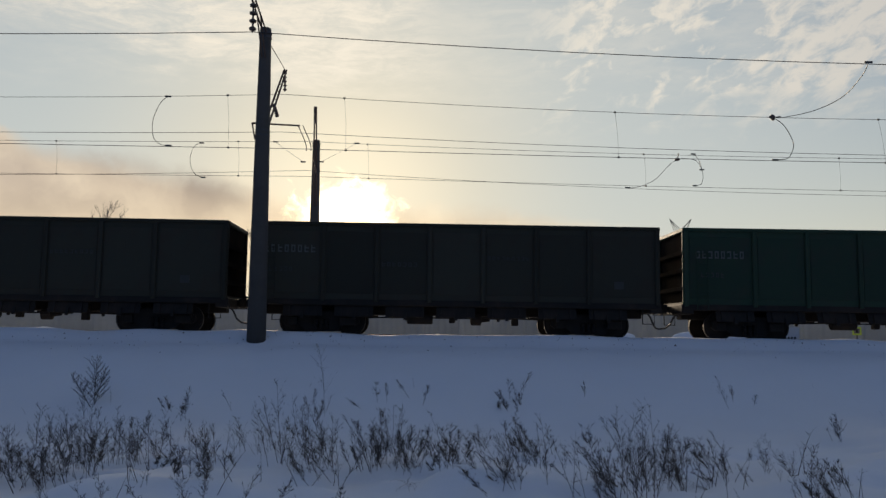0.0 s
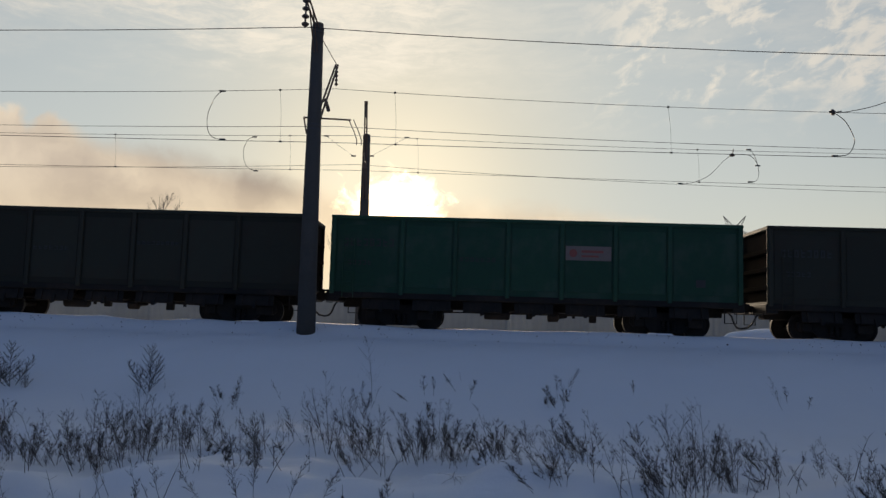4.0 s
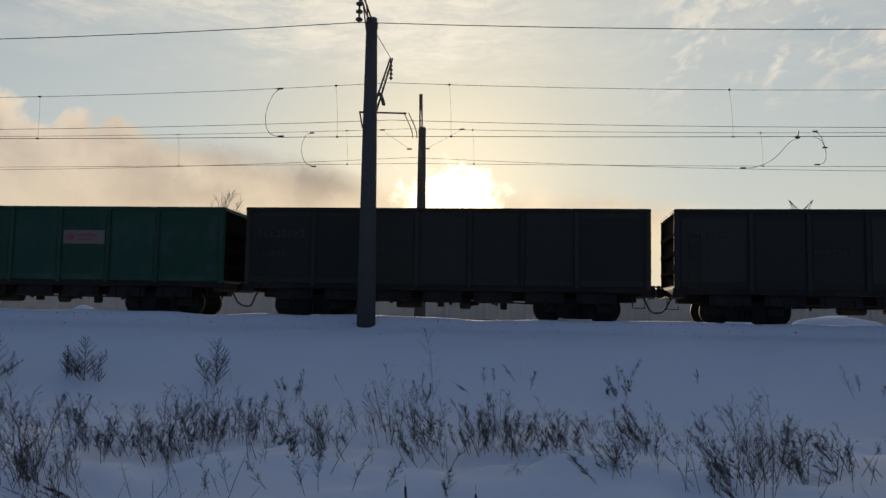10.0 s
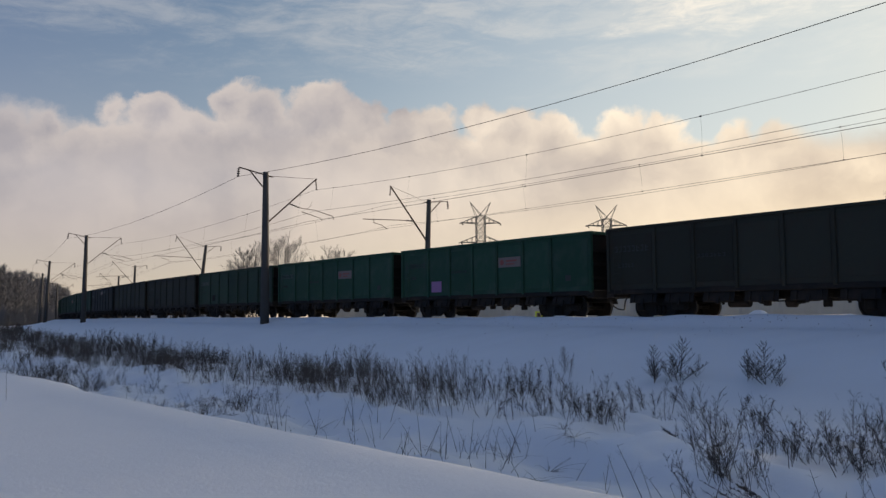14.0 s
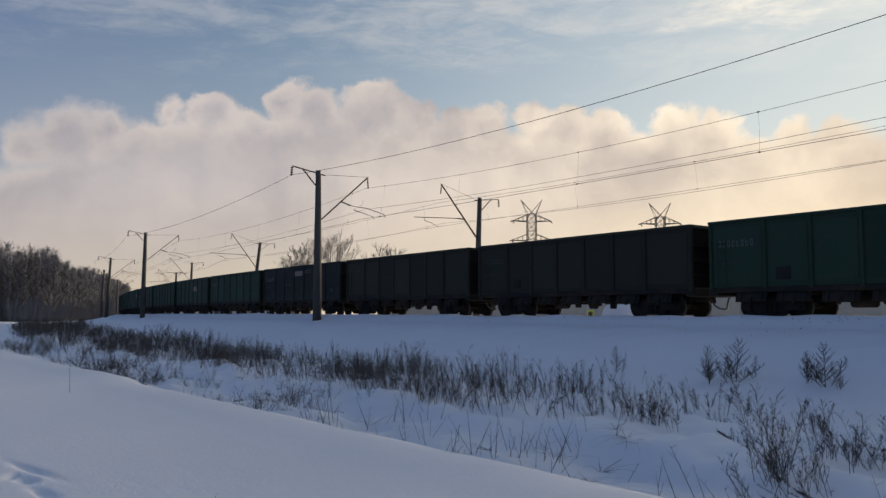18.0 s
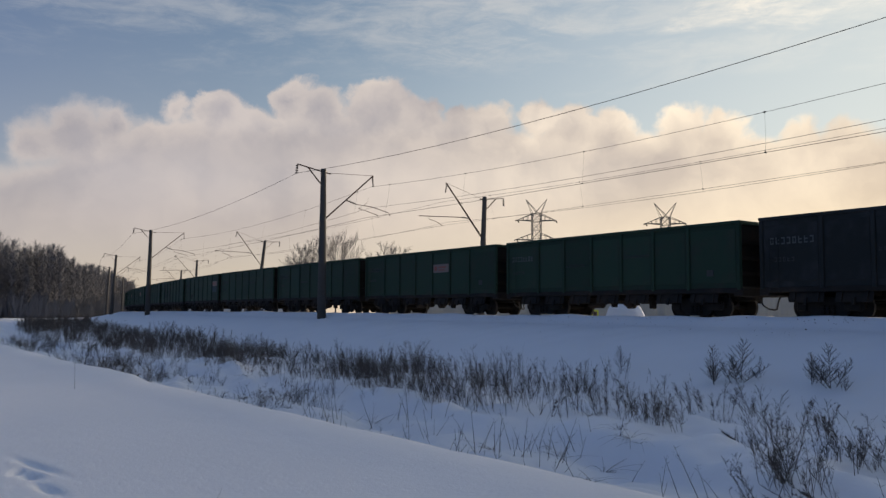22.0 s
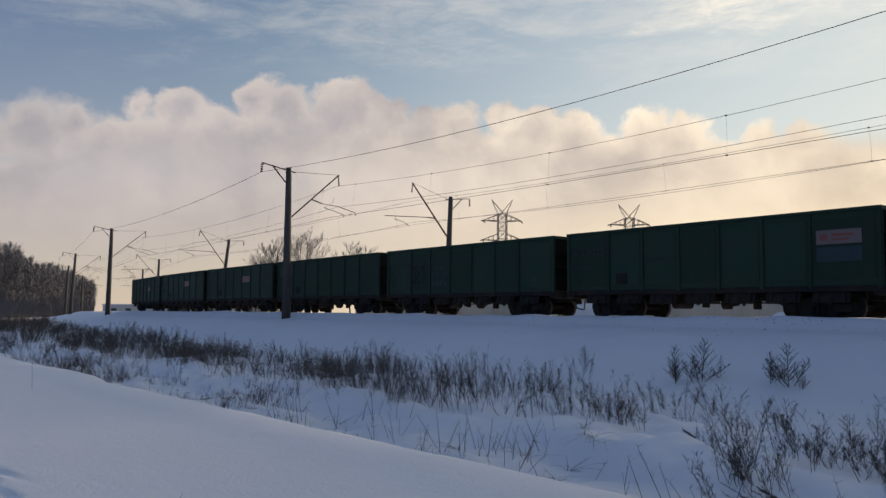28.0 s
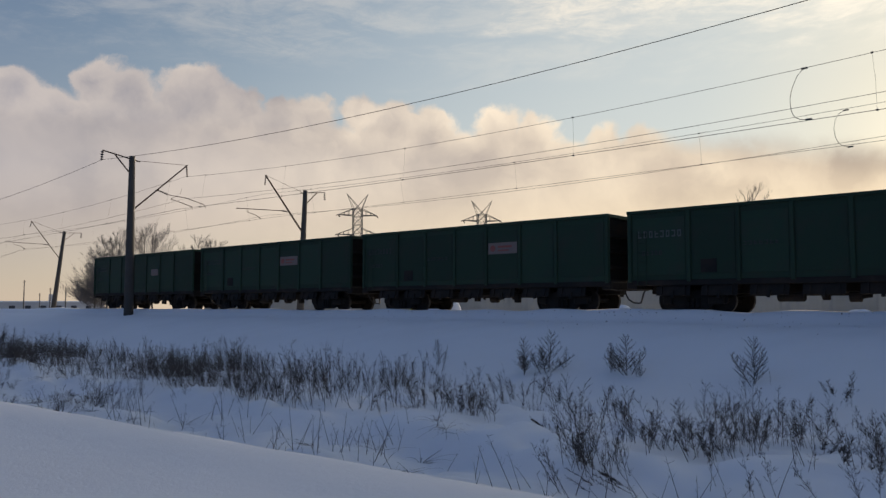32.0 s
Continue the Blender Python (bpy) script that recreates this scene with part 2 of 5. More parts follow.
def snow_material():
    m = bpy.data.materials.new("snow")
    m.use_nodes = True
    n = Tree(m.node_tree)
    b = m.node_tree.nodes["Principled BSDF"]
    pos = n.node("ShaderNodeNewGeometry").outputs["Position"]
    big = n.noise(pos, 0.35, 5.0, 0.55)
    fine = n.noise(pos, 22.0, 6.0, 0.65)
    mid = n.noise(pos, 2.2, 5.0, 0.6)
    col = n.mix(big, (0.75, 0.76, 0.785, 1), (0.825, 0.83, 0.845, 1))
    col = n.mix(n.span(n.noise(pos, 5.0, 8.0, 0.75), 0.68, 0.76, 0.0, 0.22), col, (0.30, 0.27, 0.24, 1))
    m.node_tree.links.new(col, b.inputs["Base Color"])
    b.inputs["Roughness"].default_value = 0.75
    b.inputs["Specular IOR Level"].default_value = 0.25
    ripple = n.noise(n.node("ShaderNodeMapping", {0: pos, 3: (0.6, 2.2, 1.0)}).outputs[0], 1.6, 6.0, 0.6, 0.6)
    h = n.math("ADD", n.math("ADD", n.math("MULTIPLY", mid, 0.012), n.math("MULTIPLY", fine, 0.006)), n.math("MULTIPLY", ripple, 0.004))
    bp = n.node("ShaderNodeBump", {"Height": h, "Strength": 0.8, "Distance": 1.0})
    m.node_tree.links.new(bp.outputs[0], b.inputs["Normal"])
    return m


SNOW = snow_material()
GREEN = material("green_paint", (0.0172, 0.056, 0.0325), 0.62, 0.0, 9, 0.3, 0.002, (0.05, 0.075, 0.055), 0.8, 0.12, gloss=0.2)
DARK_GREEN = material("dark_green_paint", (0.0185, 0.0400, 0.0240), 0.65, 0.0, 9, 0.3, 0.002, (0.030, 0.034, 0.025), 0.8, 0.15, gloss=0.2)
BLACK = material("sooty_brown_paint", (0.031, 0.031, 0.0225), 0.75, 0.0, 9, 0.3, 0.002, (0.034, 0.024, 0.018), 0.7, 0.2, gloss=0.2)
BLUE_BLACK = material("dark_blue_paint", (0.017, 0.019, 0.018), 0.7, 0.0, 9, 0.3, 0.002, (0.04, 0.04, 0.042), 0.7, 0.1, gloss=0.2)
IRON = material("sooty_iron", (0.015, 0.0135, 0.0125), 0.8, 0.1, 14, 0.35, 0.002, (0.032, 0.024, 0.019), 1.2, gloss=0.25)
TREAD = material("worn_wheel_steel", (0.05, 0.047, 0.045), 0.8, 0.2, 20, 0.2)
SOOT = material("matt_soot", (0.021, 0.020, 0.019), 1.0, 0.0, 9, 0.3, 0.002, (0.034, 0.024, 0.018), 0.7, 0.2, gloss=0.0)
RUST = material("rusty_steel", (0.10, 0.060, 0.042), 0.75, 0.2, 12, 0.35, 0.002, (0.06, 0.045, 0.038), 1.5)
GALV = material("galvanised_steel", (0.07, 0.07, 0.073), 0.55, 0.6, 12, 0.2)
CONCRETE = material("grey_concrete", (0.078, 0.073, 0.068), 0.95, 0.0, 12, 0.2, 0.002, (0.06, 0.056, 0.052), 1.3, gloss=0.2)
PALE = material("pale_lettering", (0.075, 0.079, 0.075), 0.7, 0.0, 10, 0.3)
DIM = material("faded_lettering", (0.030, 0.031, 0.030), 0.75, 0.0, 10, 0.3)
TEAL = material("faded_blue_paint", (0.016, 0.035, 0.040), 0.7, 0.0, 10, 0.25)
WHITE = material("dull_white_paint", (0.17, 0.125, 0.11), 0.65, 0.0, 10, 0.25)
RED = material("red_paint", (0.24, 0.06, 0.045), 0.6, 0.0, 10, 0.2)
PINK = material("pink_paint", (0.30, 0.14, 0.28), 0.65, 0.0, 10, 0.2)
RUBBER = material("black_rubber", (0.02, 0.02, 0.02), 0.6)
CERAMIC = material("brown_ceramic", (0.055, 0.035, 0.028), 0.3)
WIRE = material("blackened_copper_wire", (0.045, 0.042, 0.040), 0.6, 0.5)
STALK = material("dry_weed_stalk", (0.082, 0.066, 0.055), 0.9, 0.0, 20, 0.35)
BARK = material("dark_bark", (0.060, 0.050, 0.044), 0.9, 0.0, 10, 0.3)
TWIG = material("frosted_twigs", (0.15, 0.134, 0.122), 0.9, 0.0, 10, 0.3)
# distant haze is painted into this colour: bark lightened towards blue-grey
WOODS = material("haze_tinted_wood", (0.112, 0.115, 0.132), 1.0, 0.0, 0.5, 0.08)
FENCE = material("beige_fence_sheet", (0.42, 0.415, 0.375), 0.7, 0.0, 3, 0.08, 0.0, (0.35, 0.345, 0.31), 0.5, 0.06, 0.28)
YELLOW = material("yellow_green_sign", (0.60, 0.66, 0.06), 0.5)
HAZE_WALL = material("pale_wall", (0.50, 0.49, 0.48), 0.9, 0.0, 2, 0.1)


# ---- mesh helpers ----
def finish(bm, name, mat):
    me = bpy.data.meshes.new(name)
    bm.normal_update()
    bm.to_mesh(me)
    bm.free()
    for m in (mat if isinstance(mat, (list, tuple)) else [mat]):
        me.materials.append(m)
    return me


def part(name, bm, mat, parent, label="", m=None):
    """Links a bmesh, or shares a mesh, as one mesh object under a thing or a part."""
    ob = new(name, bm if isinstance(bm, bpy.types.Mesh) else finish(bm, name, mat))
    ob.parent = parent
    if m is not None:
        ob.matrix_basis = m
    return tagged(ob, label)


def box(bm, x0, x1, y0, y1, z0, z1, bevel=0.0):
    vs = [bm.verts.new(p) for p in itertools.product((x0, x1), (y0, y1), (z0, z1))]
    fs = [bm.faces.new([vs[i] for i in q]) for q in ((0, 1, 3, 2), (4, 6, 7, 5), (0, 4, 5, 1), (2, 3, 7, 6), (0, 2, 6, 4), (1, 5, 7, 3))]
    if bevel:
        es = list({e for f in fs for e in f.edges})
        bmesh.ops.bevel(bm, geom=es, offset=bevel, segments=1, affect="EDGES")
    return bm


def tube(bm, pts, radius, sides=6, taper=None):
    """A tube through pts; radius at the start, taper at the end."""
    pts = [Vector(p) for p in pts]
    r1 = radius if taper is None else taper
    rings = []
    for i, p in enumerate(pts):
        d = (pts[min(i + 1, len(pts) - 1)] - pts[max(i - 1, 0)]).normalized()
        a = d.cross(Vector((0, 0, 1)) if abs(d.z) < 0.9 else Vector((1, 0, 0))).normalized()
        b = d.cross(a)
        r = radius + (r1 - radius) * i / (len(pts) - 1)
        rings.append([bm.verts.new(p + r * (math.cos(2 * math.pi * k / sides) * a + math.sin(2 * math.pi * k / sides) * b)) for k in range(sides)])
    for r0, r2 in zip(rings, rings[1:]):
        for k in range(sides):
            bm.faces.new((r0[k], r0[(k + 1) % sides], r2[(k + 1) % sides], r2[k]))
    bm.faces.new(rings[0][::-1])
    bm.faces.new(rings[-1])
    return bm


def lathe(bm, profile, sides=16, axis="Z"):
    """Turns (radius, height) pairs round an axis."""
    rings = []
    for r, h in profile:
        ring = []
        for k in range(sides):
            c, s = r * math.cos(2 * math.pi * k / sides), r * math.sin(2 * math.pi * k / sides)
            ring.append(bm.verts.new((c, s, h) if axis == "Z" else (c, h, s)))
        rings.append(ring)
    for r0, r2 in zip(rings, rings[1:]):
        for k in range(sides):
            bm.faces.new((r0[k], r0[(k + 1) % sides], r2[(k + 1) % sides], r2[k]))
    bm.faces.new(rings[0][::-1])
    bm.faces.new(rings[-1])
    return bm


def mesh_of(verts, faces, name, mat, smooth=False):
    me = bpy.data.meshes.new(name)
    me.from_pydata([tuple(v) for v in verts], [], faces)
    me.materials.append(mat)
    if smooth:
        me.polygons.foreach_set("use_smooth", [True] * len(me.polygons))
    return me


# ---- the line of the near track ----
def heading(s):
    u = s / 100
    if s > 10:
        u = 0.1
    if s < -80:
        return 0.0223 + 0.2002 * 0.8 - 0.3371 * 0.64 + 0.0018 * (s + 80)
    return 0.0223 - 0.2002 * u - 0.3371 * u * u


STEP = 1.0
TRACK_S = np.arange(-520.0, 521.0, STEP)
_h = np.array([heading(s) for s in TRACK_S])
_x, _y = np.cumsum(np.cos(_h)) * STEP, np.cumsum(np.sin(_h)) * STEP
_i = int(np.argmin(abs(TRACK_S)))
HALF = 1.56                                                  # half the width of a wagon
TRACK_X, TRACK_Y = _x - _x[_i], _y - _y[_i] + 25.5 + HALF
_u = np.clip(TRACK_S / 100, -1.0, 0.3)
RAIL_Z = EYE[2] + 3.37 - 0.671 * _u - 0.263 * _u * _u - 3.65   # rail head


def on_track(s, side=0.0, up=0.0):
    """A place by its way along the track, to the track's far side, and above the rail head."""
    h = float(np.interp(s, TRACK_S, _h))
    return Vector((np.interp(s, TRACK_S, TRACK_X) - side * math.sin(h), np.interp(s, TRACK_S, TRACK_Y) + side * math.cos(h),
                   np.interp(s, TRACK_S, RAIL_Z) + up))


# ---- ground ----
def smooth(t):
    t = np.clip(t, 0, 1)
    return t * t * (3 - 2 * t)


def wobble(x, y, k, seed):
    """Cheap smooth variation, about -1 to 1."""
    r = np.random.RandomState(seed)
    out = np.zeros_like(x, dtype=float)
    for i in range(9):
        a, f, p = r.uniform(0, 6.283), k * r.uniform(0.5, 1.9), r.uniform(0, 6.283)
        out += np.sin((x * math.cos(a) + y * math.sin(a)) * f + p)
    return out / 3.5


def ground(x, y):
    """Height of the snow."""
    x, y = np.asarray(x, float), np.asarray(y, float)
    yc, zr = np.interp(x, TRACK_X, TRACK_Y), np.interp(x, TRACK_X, RAIL_Z)
    e = yc - y                                               # distance from the track towards the road
    z0 = EYE[2]
    left = smooth((-x - 40) / 110)
    ditch = z0 - 2.32 + 0.9 * left + 0.09 * wobble(x, y, 0.9, 3)
    shelf_y = smooth((e - 15.8) / 1.6)                       # the floor steps down towards the road
    ditch = ditch + 0.14 - 0.36 * shelf_y
    shelf = zr - 0.03
    ridge = zr + 0.115 + 0.045 * wobble(x, y, 2.2, 5)
    z = np.where(e < 2.0, shelf, shelf + (ridge - shelf) * smooth((e - 1.75) / 0.35))
    z = z + (zr - 0.22 - z) * smooth((e - 2.12) / 1.3)
    z = z + (ditch - z) * smooth((e - 2.7) / 7.3)
    crest = 5.05 + 0.075 * np.clip(x, -17, 12) + 0.045 * np.clip(x + 17, -60, 0)   # the bank thrown up beside the road
    crest = crest + 0.25 * smooth((-x - 17) / 2.5) * smooth((24 + x) / 3)
    over = y - crest
    bank = z0 - 1.38 - 0.012 * np.clip(-over, 0, 6) ** 1.5 + 0.004 * wobble(x, y, 0.8, 8) * smooth((-over - 0.6) / 2)
    bank = bank + 0.025 * np.exp(-(over + 0.45) ** 2 / 0.2)
    for fx, fy, wx, wy, turn, dz in ((-8.65, 0.95, 0.5, 0.05, 0.23, 0.028), (-8.2, 0.86, 0.16, 0.06, 0.1, 0.06), (-8.45, 0.77, 0.16, 0.05, -0.3, 0.03), (-7.5, 0.92, 0.26, 0.05, 0.18, 0.035)):
        c, q = math.cos(turn), math.sin(turn)                # footprints filled by drift
        bank = bank - dz * np.exp(-(((x - fx) * c + (y - fy) * q) / wx) ** 2 - (((y - fy) * c - (x - fx) * q) / wy) ** 2)
    z = np.where(over < 0, bank, bank + (z - bank) * smooth(over / 1.5))
    hollow = smooth(over / 1.2) * smooth((17 - y) / 3)
    z = z + hollow * (0.085 * wobble(x, y, 1.7, 14) + 0.085 * wobble(x, y, 3.4, 15) + 0.04 * wobble(x, y, 7.0, 16))
    back = z0 - 0.55 + 0.25 * smooth((-e - 30) / 40)         # land beyond both tracks
    z = z + (back - z) * smooth((-e - 11.0) / 3.0)
    z = z + 0.02 * wobble(x, y, 3.7, 11) * (e > 3.5) * smooth(over / 1.5)
    far = smooth((np.hypot(x, y) - 150) / 200)
    return z * (1 - far) + (z0 - 1.35) * far


def spaced(a, b, fine, reach):
    inner = list(np.arange(a, b + fine, fine))
    out, step, v = [], fine, b
    while v < reach:
        step *= 1.16
        v += step
        out.append(v)
    low, step, v = [], fine, a
    while v > -reach:
        step *= 1.16
        v -= step
        low.append(v)
    return np.array(low[::-1] + inner + out)


def build_ground():
    gx = np.unique(np.concatenate([spaced(-44, 18, 0.24, 2600), np.arange(-10.4, -6.0, 0.05)]).round(3))
    gy = np.unique(np.concatenate([spaced(0.2, 27.5, 0.16, 2600), np.arange(0.3, 2.2, 0.04)]).round(3))
    X, Y = np.meshgrid(gx, gy, indexing="ij")
    Z = ground(X, Y)
    nx, ny = X.shape
    i = np.arange(nx * ny).reshape(nx, ny)
    faces = np.stack([i[:-1, :-1], i[1:, :-1], i[1:, 1:], i[:-1, 1:]], -1).reshape(-1, 4)
    me = mesh_of(np.stack([X, Y, Z], -1).reshape(-1, 3).tolist(), faces.tolist(), "ground", SNOW, True)
    tagged(new("ground", me), "deep blue-shaded snow over embankment, ditch and field", "snow", kind="structure")


build_ground()


# ---- gondola wagons ----
PITCH = 13.92                      # length over couplers
BODY = 6.59                        # half the length of the body
TOP = 3.65                         # top chord above the rail head


def rib_mesh(mat):
    bm = bmesh.new()
    box(bm, -0.07, 0.07, -0.07, 0.0, 1.10, TOP - 0.10, 0.02)
    return finish(bm, "rib", mat)


def wheelset(parent, x, z):
    bm = bmesh.new()
    for sgn in (-1, 1):
        y = sgn * 0.79
        lathe(bm, [(0.12, y - 0.10), (0.16, y - 0.08), (0.40, y - 0.03), (0.415, y - 0.065), (0.475, y - 0.065), (0.475, y + 0.065),
                   (0.415, y + 0.065), (0.39, y + 0.01), (0.17, y + 0.06), (0.12, y + 0.10)], 28, "Y")
    lathe(bm, [(0.07, -1.10), (0.085, -1.08), (0.085, 1.08), (0.07, 1.10)], 12, "Y")
    for k in range(6):                                     # casting marks on the wheel plates
        a = k * math.pi / 3
        for sgn in (-1, 1):
            box(bm, 0.27 * math.cos(a) - 0.025, 0.27 * math.cos(a) + 0.025, sgn * 0.80 - 0.03, sgn * 0.80 + 0.03, 0.27 * math.sin(a) - 0.025, 0.27 * math.sin(a) + 0.025)
    ob = part("wheelset", bm, [TREAD], parent, "worn steel wheels on one axle", pose(x, 0, z))
    for p in ob.data.polygons:
        p.use_smooth = False
    ob.data.materials[0] = IRON
    ob.data.materials.append(TREAD)
    for p in ob.data.polygons:
        c = p.center
        if abs(p.normal.y) < 0.2 and c.x ** 2 + c.z ** 2 > 0.21:
            p.material_index = 1
    return ob


def side_frame_mesh():
    """Cast side frame of a bogie: arch, window openings by its outline, axle boxes."""
    bm = bmesh.new()
    top = [(-1.22, 0.44), (-1.20, 0.62), (-0.80, 0.70), (-0.45, 0.80), (0.45, 0.80), (0.80, 0.70), (1.20, 0.62), (1.22, 0.44)]
    low = [(-1.10, 0.34), (-0.72, 0.36), (-0.55, 0.20), (-0.40, 0.14), (0.40, 0.14), (0.55, 0.20), (0.72, 0.36), (1.10, 0.34)]
    outline = top + low[::-1]
    f = [bm.verts.new((x, -0.07, z)) for x, z in outline]
    b = [bm.verts.new((x, 0.07, z)) for x, z in outline]
    for a in (f, b):
        for i in range(7):
            q = [a[i], a[i + 1], a[14 - i], a[15 - i]]
            bm.faces.new(q if a is b else q[::-1])
    for i in range(16):
        bm.faces.new((f[i], f[(i + 1) % 16], b[(i + 1) % 16], b[i]))
    for x in (-0.925, 0.925):
        box(bm, x - 0.17, x + 0.17, -0.14, 0.10, 0.33, 0.62, 0.03)
    for x in (-0.17, 0.0, 0.17):                            # spring nest
        lathe_at = [(0.075, 0.2 + 0.03 * i) for i in range(12)]
        vs = len(bm.verts)
        lathe(bm, [(r * (0.85 + 0.3 * (i % 2)), h) for i, (r, h) in enumerate(lathe_at)], 8)
        bm.verts.ensure_lookup_table()
        for v in bm.verts[vs:]:
            v.co += Vector((x, -0.12, 0))
    return finish(bm, "side_frame", IRON)


def bogie(parent, x, frame_mesh):
    bm = bmesh.new()
    box(bm, -0.22, 0.22, -1.02, 1.02, 0.42, 0.72, 0.04)
    lathe(bm, [(0.22, 0.70), (0.22, 0.84), (0.15, 0.86)], 16)
    b = part("bogie", bm, IRON, parent, "", pose(x, 0, 0))
    part("side_frame", frame_mesh, IRON, b, "", pose(0, -1.02, 0))
    part("side_frame", frame_mesh, IRON, b, "", pose(0, 1.02, 0, 0, 0, 180))
    bm = bmesh.new()
    for xx in (-0.38, 0.38):
        tube(bm, [(xx, -0.9, 0.40), (xx, 0.9, 0.40)], 0.045, 6)
        for y in (-0.79, 0.79):
            box(bm, xx - 0.04 + 0.05 * np.sign(xx), xx + 0.04 + 0.05 * np.sign(xx), y - 0.06, y + 0.06, 0.30, 0.58, 0.015)
    part("brake_gear", bm, IRON, b)
    wheelset(b, -0.925, 0.475)
    wheelset(b, 0.925, 0.475)
    return b


def gondola(paint, label):
    w = tagged(new("gondola_wagon"), label, "railway wagon", "wagons of the freight train")
    sides = []
    for sgn in (-1, 1):
        bm = bmesh.new()
        y0, y1 = sorted((sgn * 1.46, sgn * 1.49))
        box(bm, -BODY, BODY, y0, y1, 1.16, TOP - 0.06)
        part("side_wall", bm, paint, w)
        bm = bmesh.new()
        yy = sorted((sgn * 1.40, sgn * 1.56))
        box(bm, -BODY, BODY, yy[0], yy[1], TOP - 0.12, TOP, 0.025)
        part("top_chord", bm, paint, w)
        bm = bmesh.new()
        yy = sorted((sgn * 1.34, sgn * 1.52))
        box(bm, -BODY, BODY, yy[0], yy[1], 0.98, 1.17, 0.02)
        part("side_sill", bm, IRON, w)
    rib = rib_mesh(paint)
    bm = bmesh.new()
    box(bm, -0.74, 0.74, -0.008, 0.008, 1.36, TOP - 0.3, 0.006)
    panel = finish(bm, "panel", paint)
    bm = bmesh.new()
    box(bm, -0.98, 0.98, -0.008, 0.008, 1.36, TOP - 0.3, 0.006)
    wide_panel = finish(bm, "panel", paint)
    for x in (-5.38, -3.41, -1.71, 0.0, 1.71, 3.41, 5.38):      # five equal bays and two wider ones at the ends
        for y in (-1.495, 1.495):
            part("panel", wide_panel if abs(x) > 4 else panel, paint, w, "", pose(x, y, 0))
    for x in (-6.49, -4.27, -2.56, -0.86, 0.86, 2.56, 4.27, 6.49):
        part("rib", rib, paint, w, "", pose(x, -1.488, 0))
        part("rib", rib, paint, w, "", pose(x, 1.488, 0, 0, 0, 180))
    for sgn in (-1, 1):
        bm = bmesh.new()
        xx = sorted((sgn * (BODY - 0.12), sgn * (BODY - 0.16)))
        box(bm, xx[0], xx[1], -1.46, 1.46, 1.16, TOP - 0.04)
        end = part("end_wall", bm, SOOT, w)
        for z in (1.68, 2.26, 2.84):
            bm = bmesh.new()
            xx = sorted((sgn * (BODY - 0.13), sgn * (BODY + 0.02)))
            box(bm, xx[0], xx[1], -1.44, 1.44, z - 0.07, z + 0.07, 0.02)
            part("end_beam", bm, SOOT, end)
        bm = bmesh.new()
        xx = sorted((sgn * (BODY - 0.16), sgn * (BODY + 0.0)))
        box(bm, xx[0], xx[1], -1.5, 1.5, TOP - 0.13, TOP - 0.005, 0.02)
        part("end_chord", bm, paint, w)
        bm = bmesh.new()
        xx = sorted((sgn * (BODY - 0.35), sgn * (BODY + 0.04)))
        box(bm, xx[0], xx[1], -1.5, 1.5, 0.86, 1.18, 0.03)
        part("buffer_beam", bm, IRON, w)
        bm = bmesh.new()                                          # automatic coupler
        s = sgn
        box(bm, *sorted((s * 6.3, s * 6.72)), -0.11, 0.11, 0.94, 1.14, 0.03)
        box(bm, *sorted((s * 6.70, s * 6.955)), -0.21, 0.18, 0.88, 1.20, 0.05)
        box(bm, *sorted((s * 6.80, s * 6.95)), -0.08, 0.10, 1.20, 1.28, 0.02)
        part("coupler", bm, IRON, w, "cast automatic coupler")
        bm = bmesh.new()
        tube(bm, [(s * 6.45, -0.35, 0.92), (s * 6.58, -0.36, 0.75), (s * 6.68, -0.30, 0.52), (s * 6.80, -0.16, 0.40), (s * 6.955, -0.05, 0.37)], 0.032, 7)
        part("brake_hose", bm, RUBBER, w, "black rubber brake hose")
        bm = bmesh.new()                                          # stirrup step
        y = -1.42 * s
        tube(bm, [(s * 6.02, y, 0.98), (s * 6.02, y, 0.52), (s * 6.40, y, 0.52), (s * 6.40, y, 0.98)], 0.022, 6)
        part("step", bm, IRON, w)
        bm = bmesh.new()                                          # uncoupling lever
        tube(bm, [(s * 6.66, -1.45, 0.95), (s * 6.68, -1.40, 0.82), (s * 6.68, -0.3, 0.84), (s * 6.72, -0.22, 1.0)], 0.016, 5)
        part("uncoupling_lever", bm, IRON, w)
    bm = bmesh.new()
    box(bm, -BODY, BODY, -1.44, 1.44, 1.17, 1.24)
    part("floor", bm, IRON, w)
    bm = bmesh.new()
    box(bm, -6.3, 6.3, -0.28, 0.28, 0.70, 1.14, 0.03)
    for x in np.linspace(-3.0, 3.0, 5):
        box(bm, x - 0.07, x + 0.07, -1.36, 1.36, 0.86, 1.15)
    part("centre_sill", bm, IRON, w)
    bm = bmesh.new()                                              # drop doors in the floor
    box(bm, -0.62, 0.62, 0.0, 0.035, -0.46, 0.0, 0.008)
    for x in (-0.42, 0.42):
        box(bm, x - 0.04, x + 0.04, -0.05, 0.0, -0.46, 0.02)
    box(bm, -0.05, 0.05, -0.06, 0.0, -0.55, -0.30)
    hatch = finish(bm, "hatch", IRON)
    for x in np.linspace(-4.9, 4.9, 7):
        part("hatch", hatch, IRON, w, "", pose(x, -1.38, 1.08, -14))
        part("hatch", hatch, IRON, w, "", pose(x, 1.38, 1.08, -14, 0, 180))
    bm = bmesh.new()
    lathe(bm, [(0.12, -0.42), (0.155, -0.38), (0.155, 0.38), (0.12, 0.42)], 12, "Y")
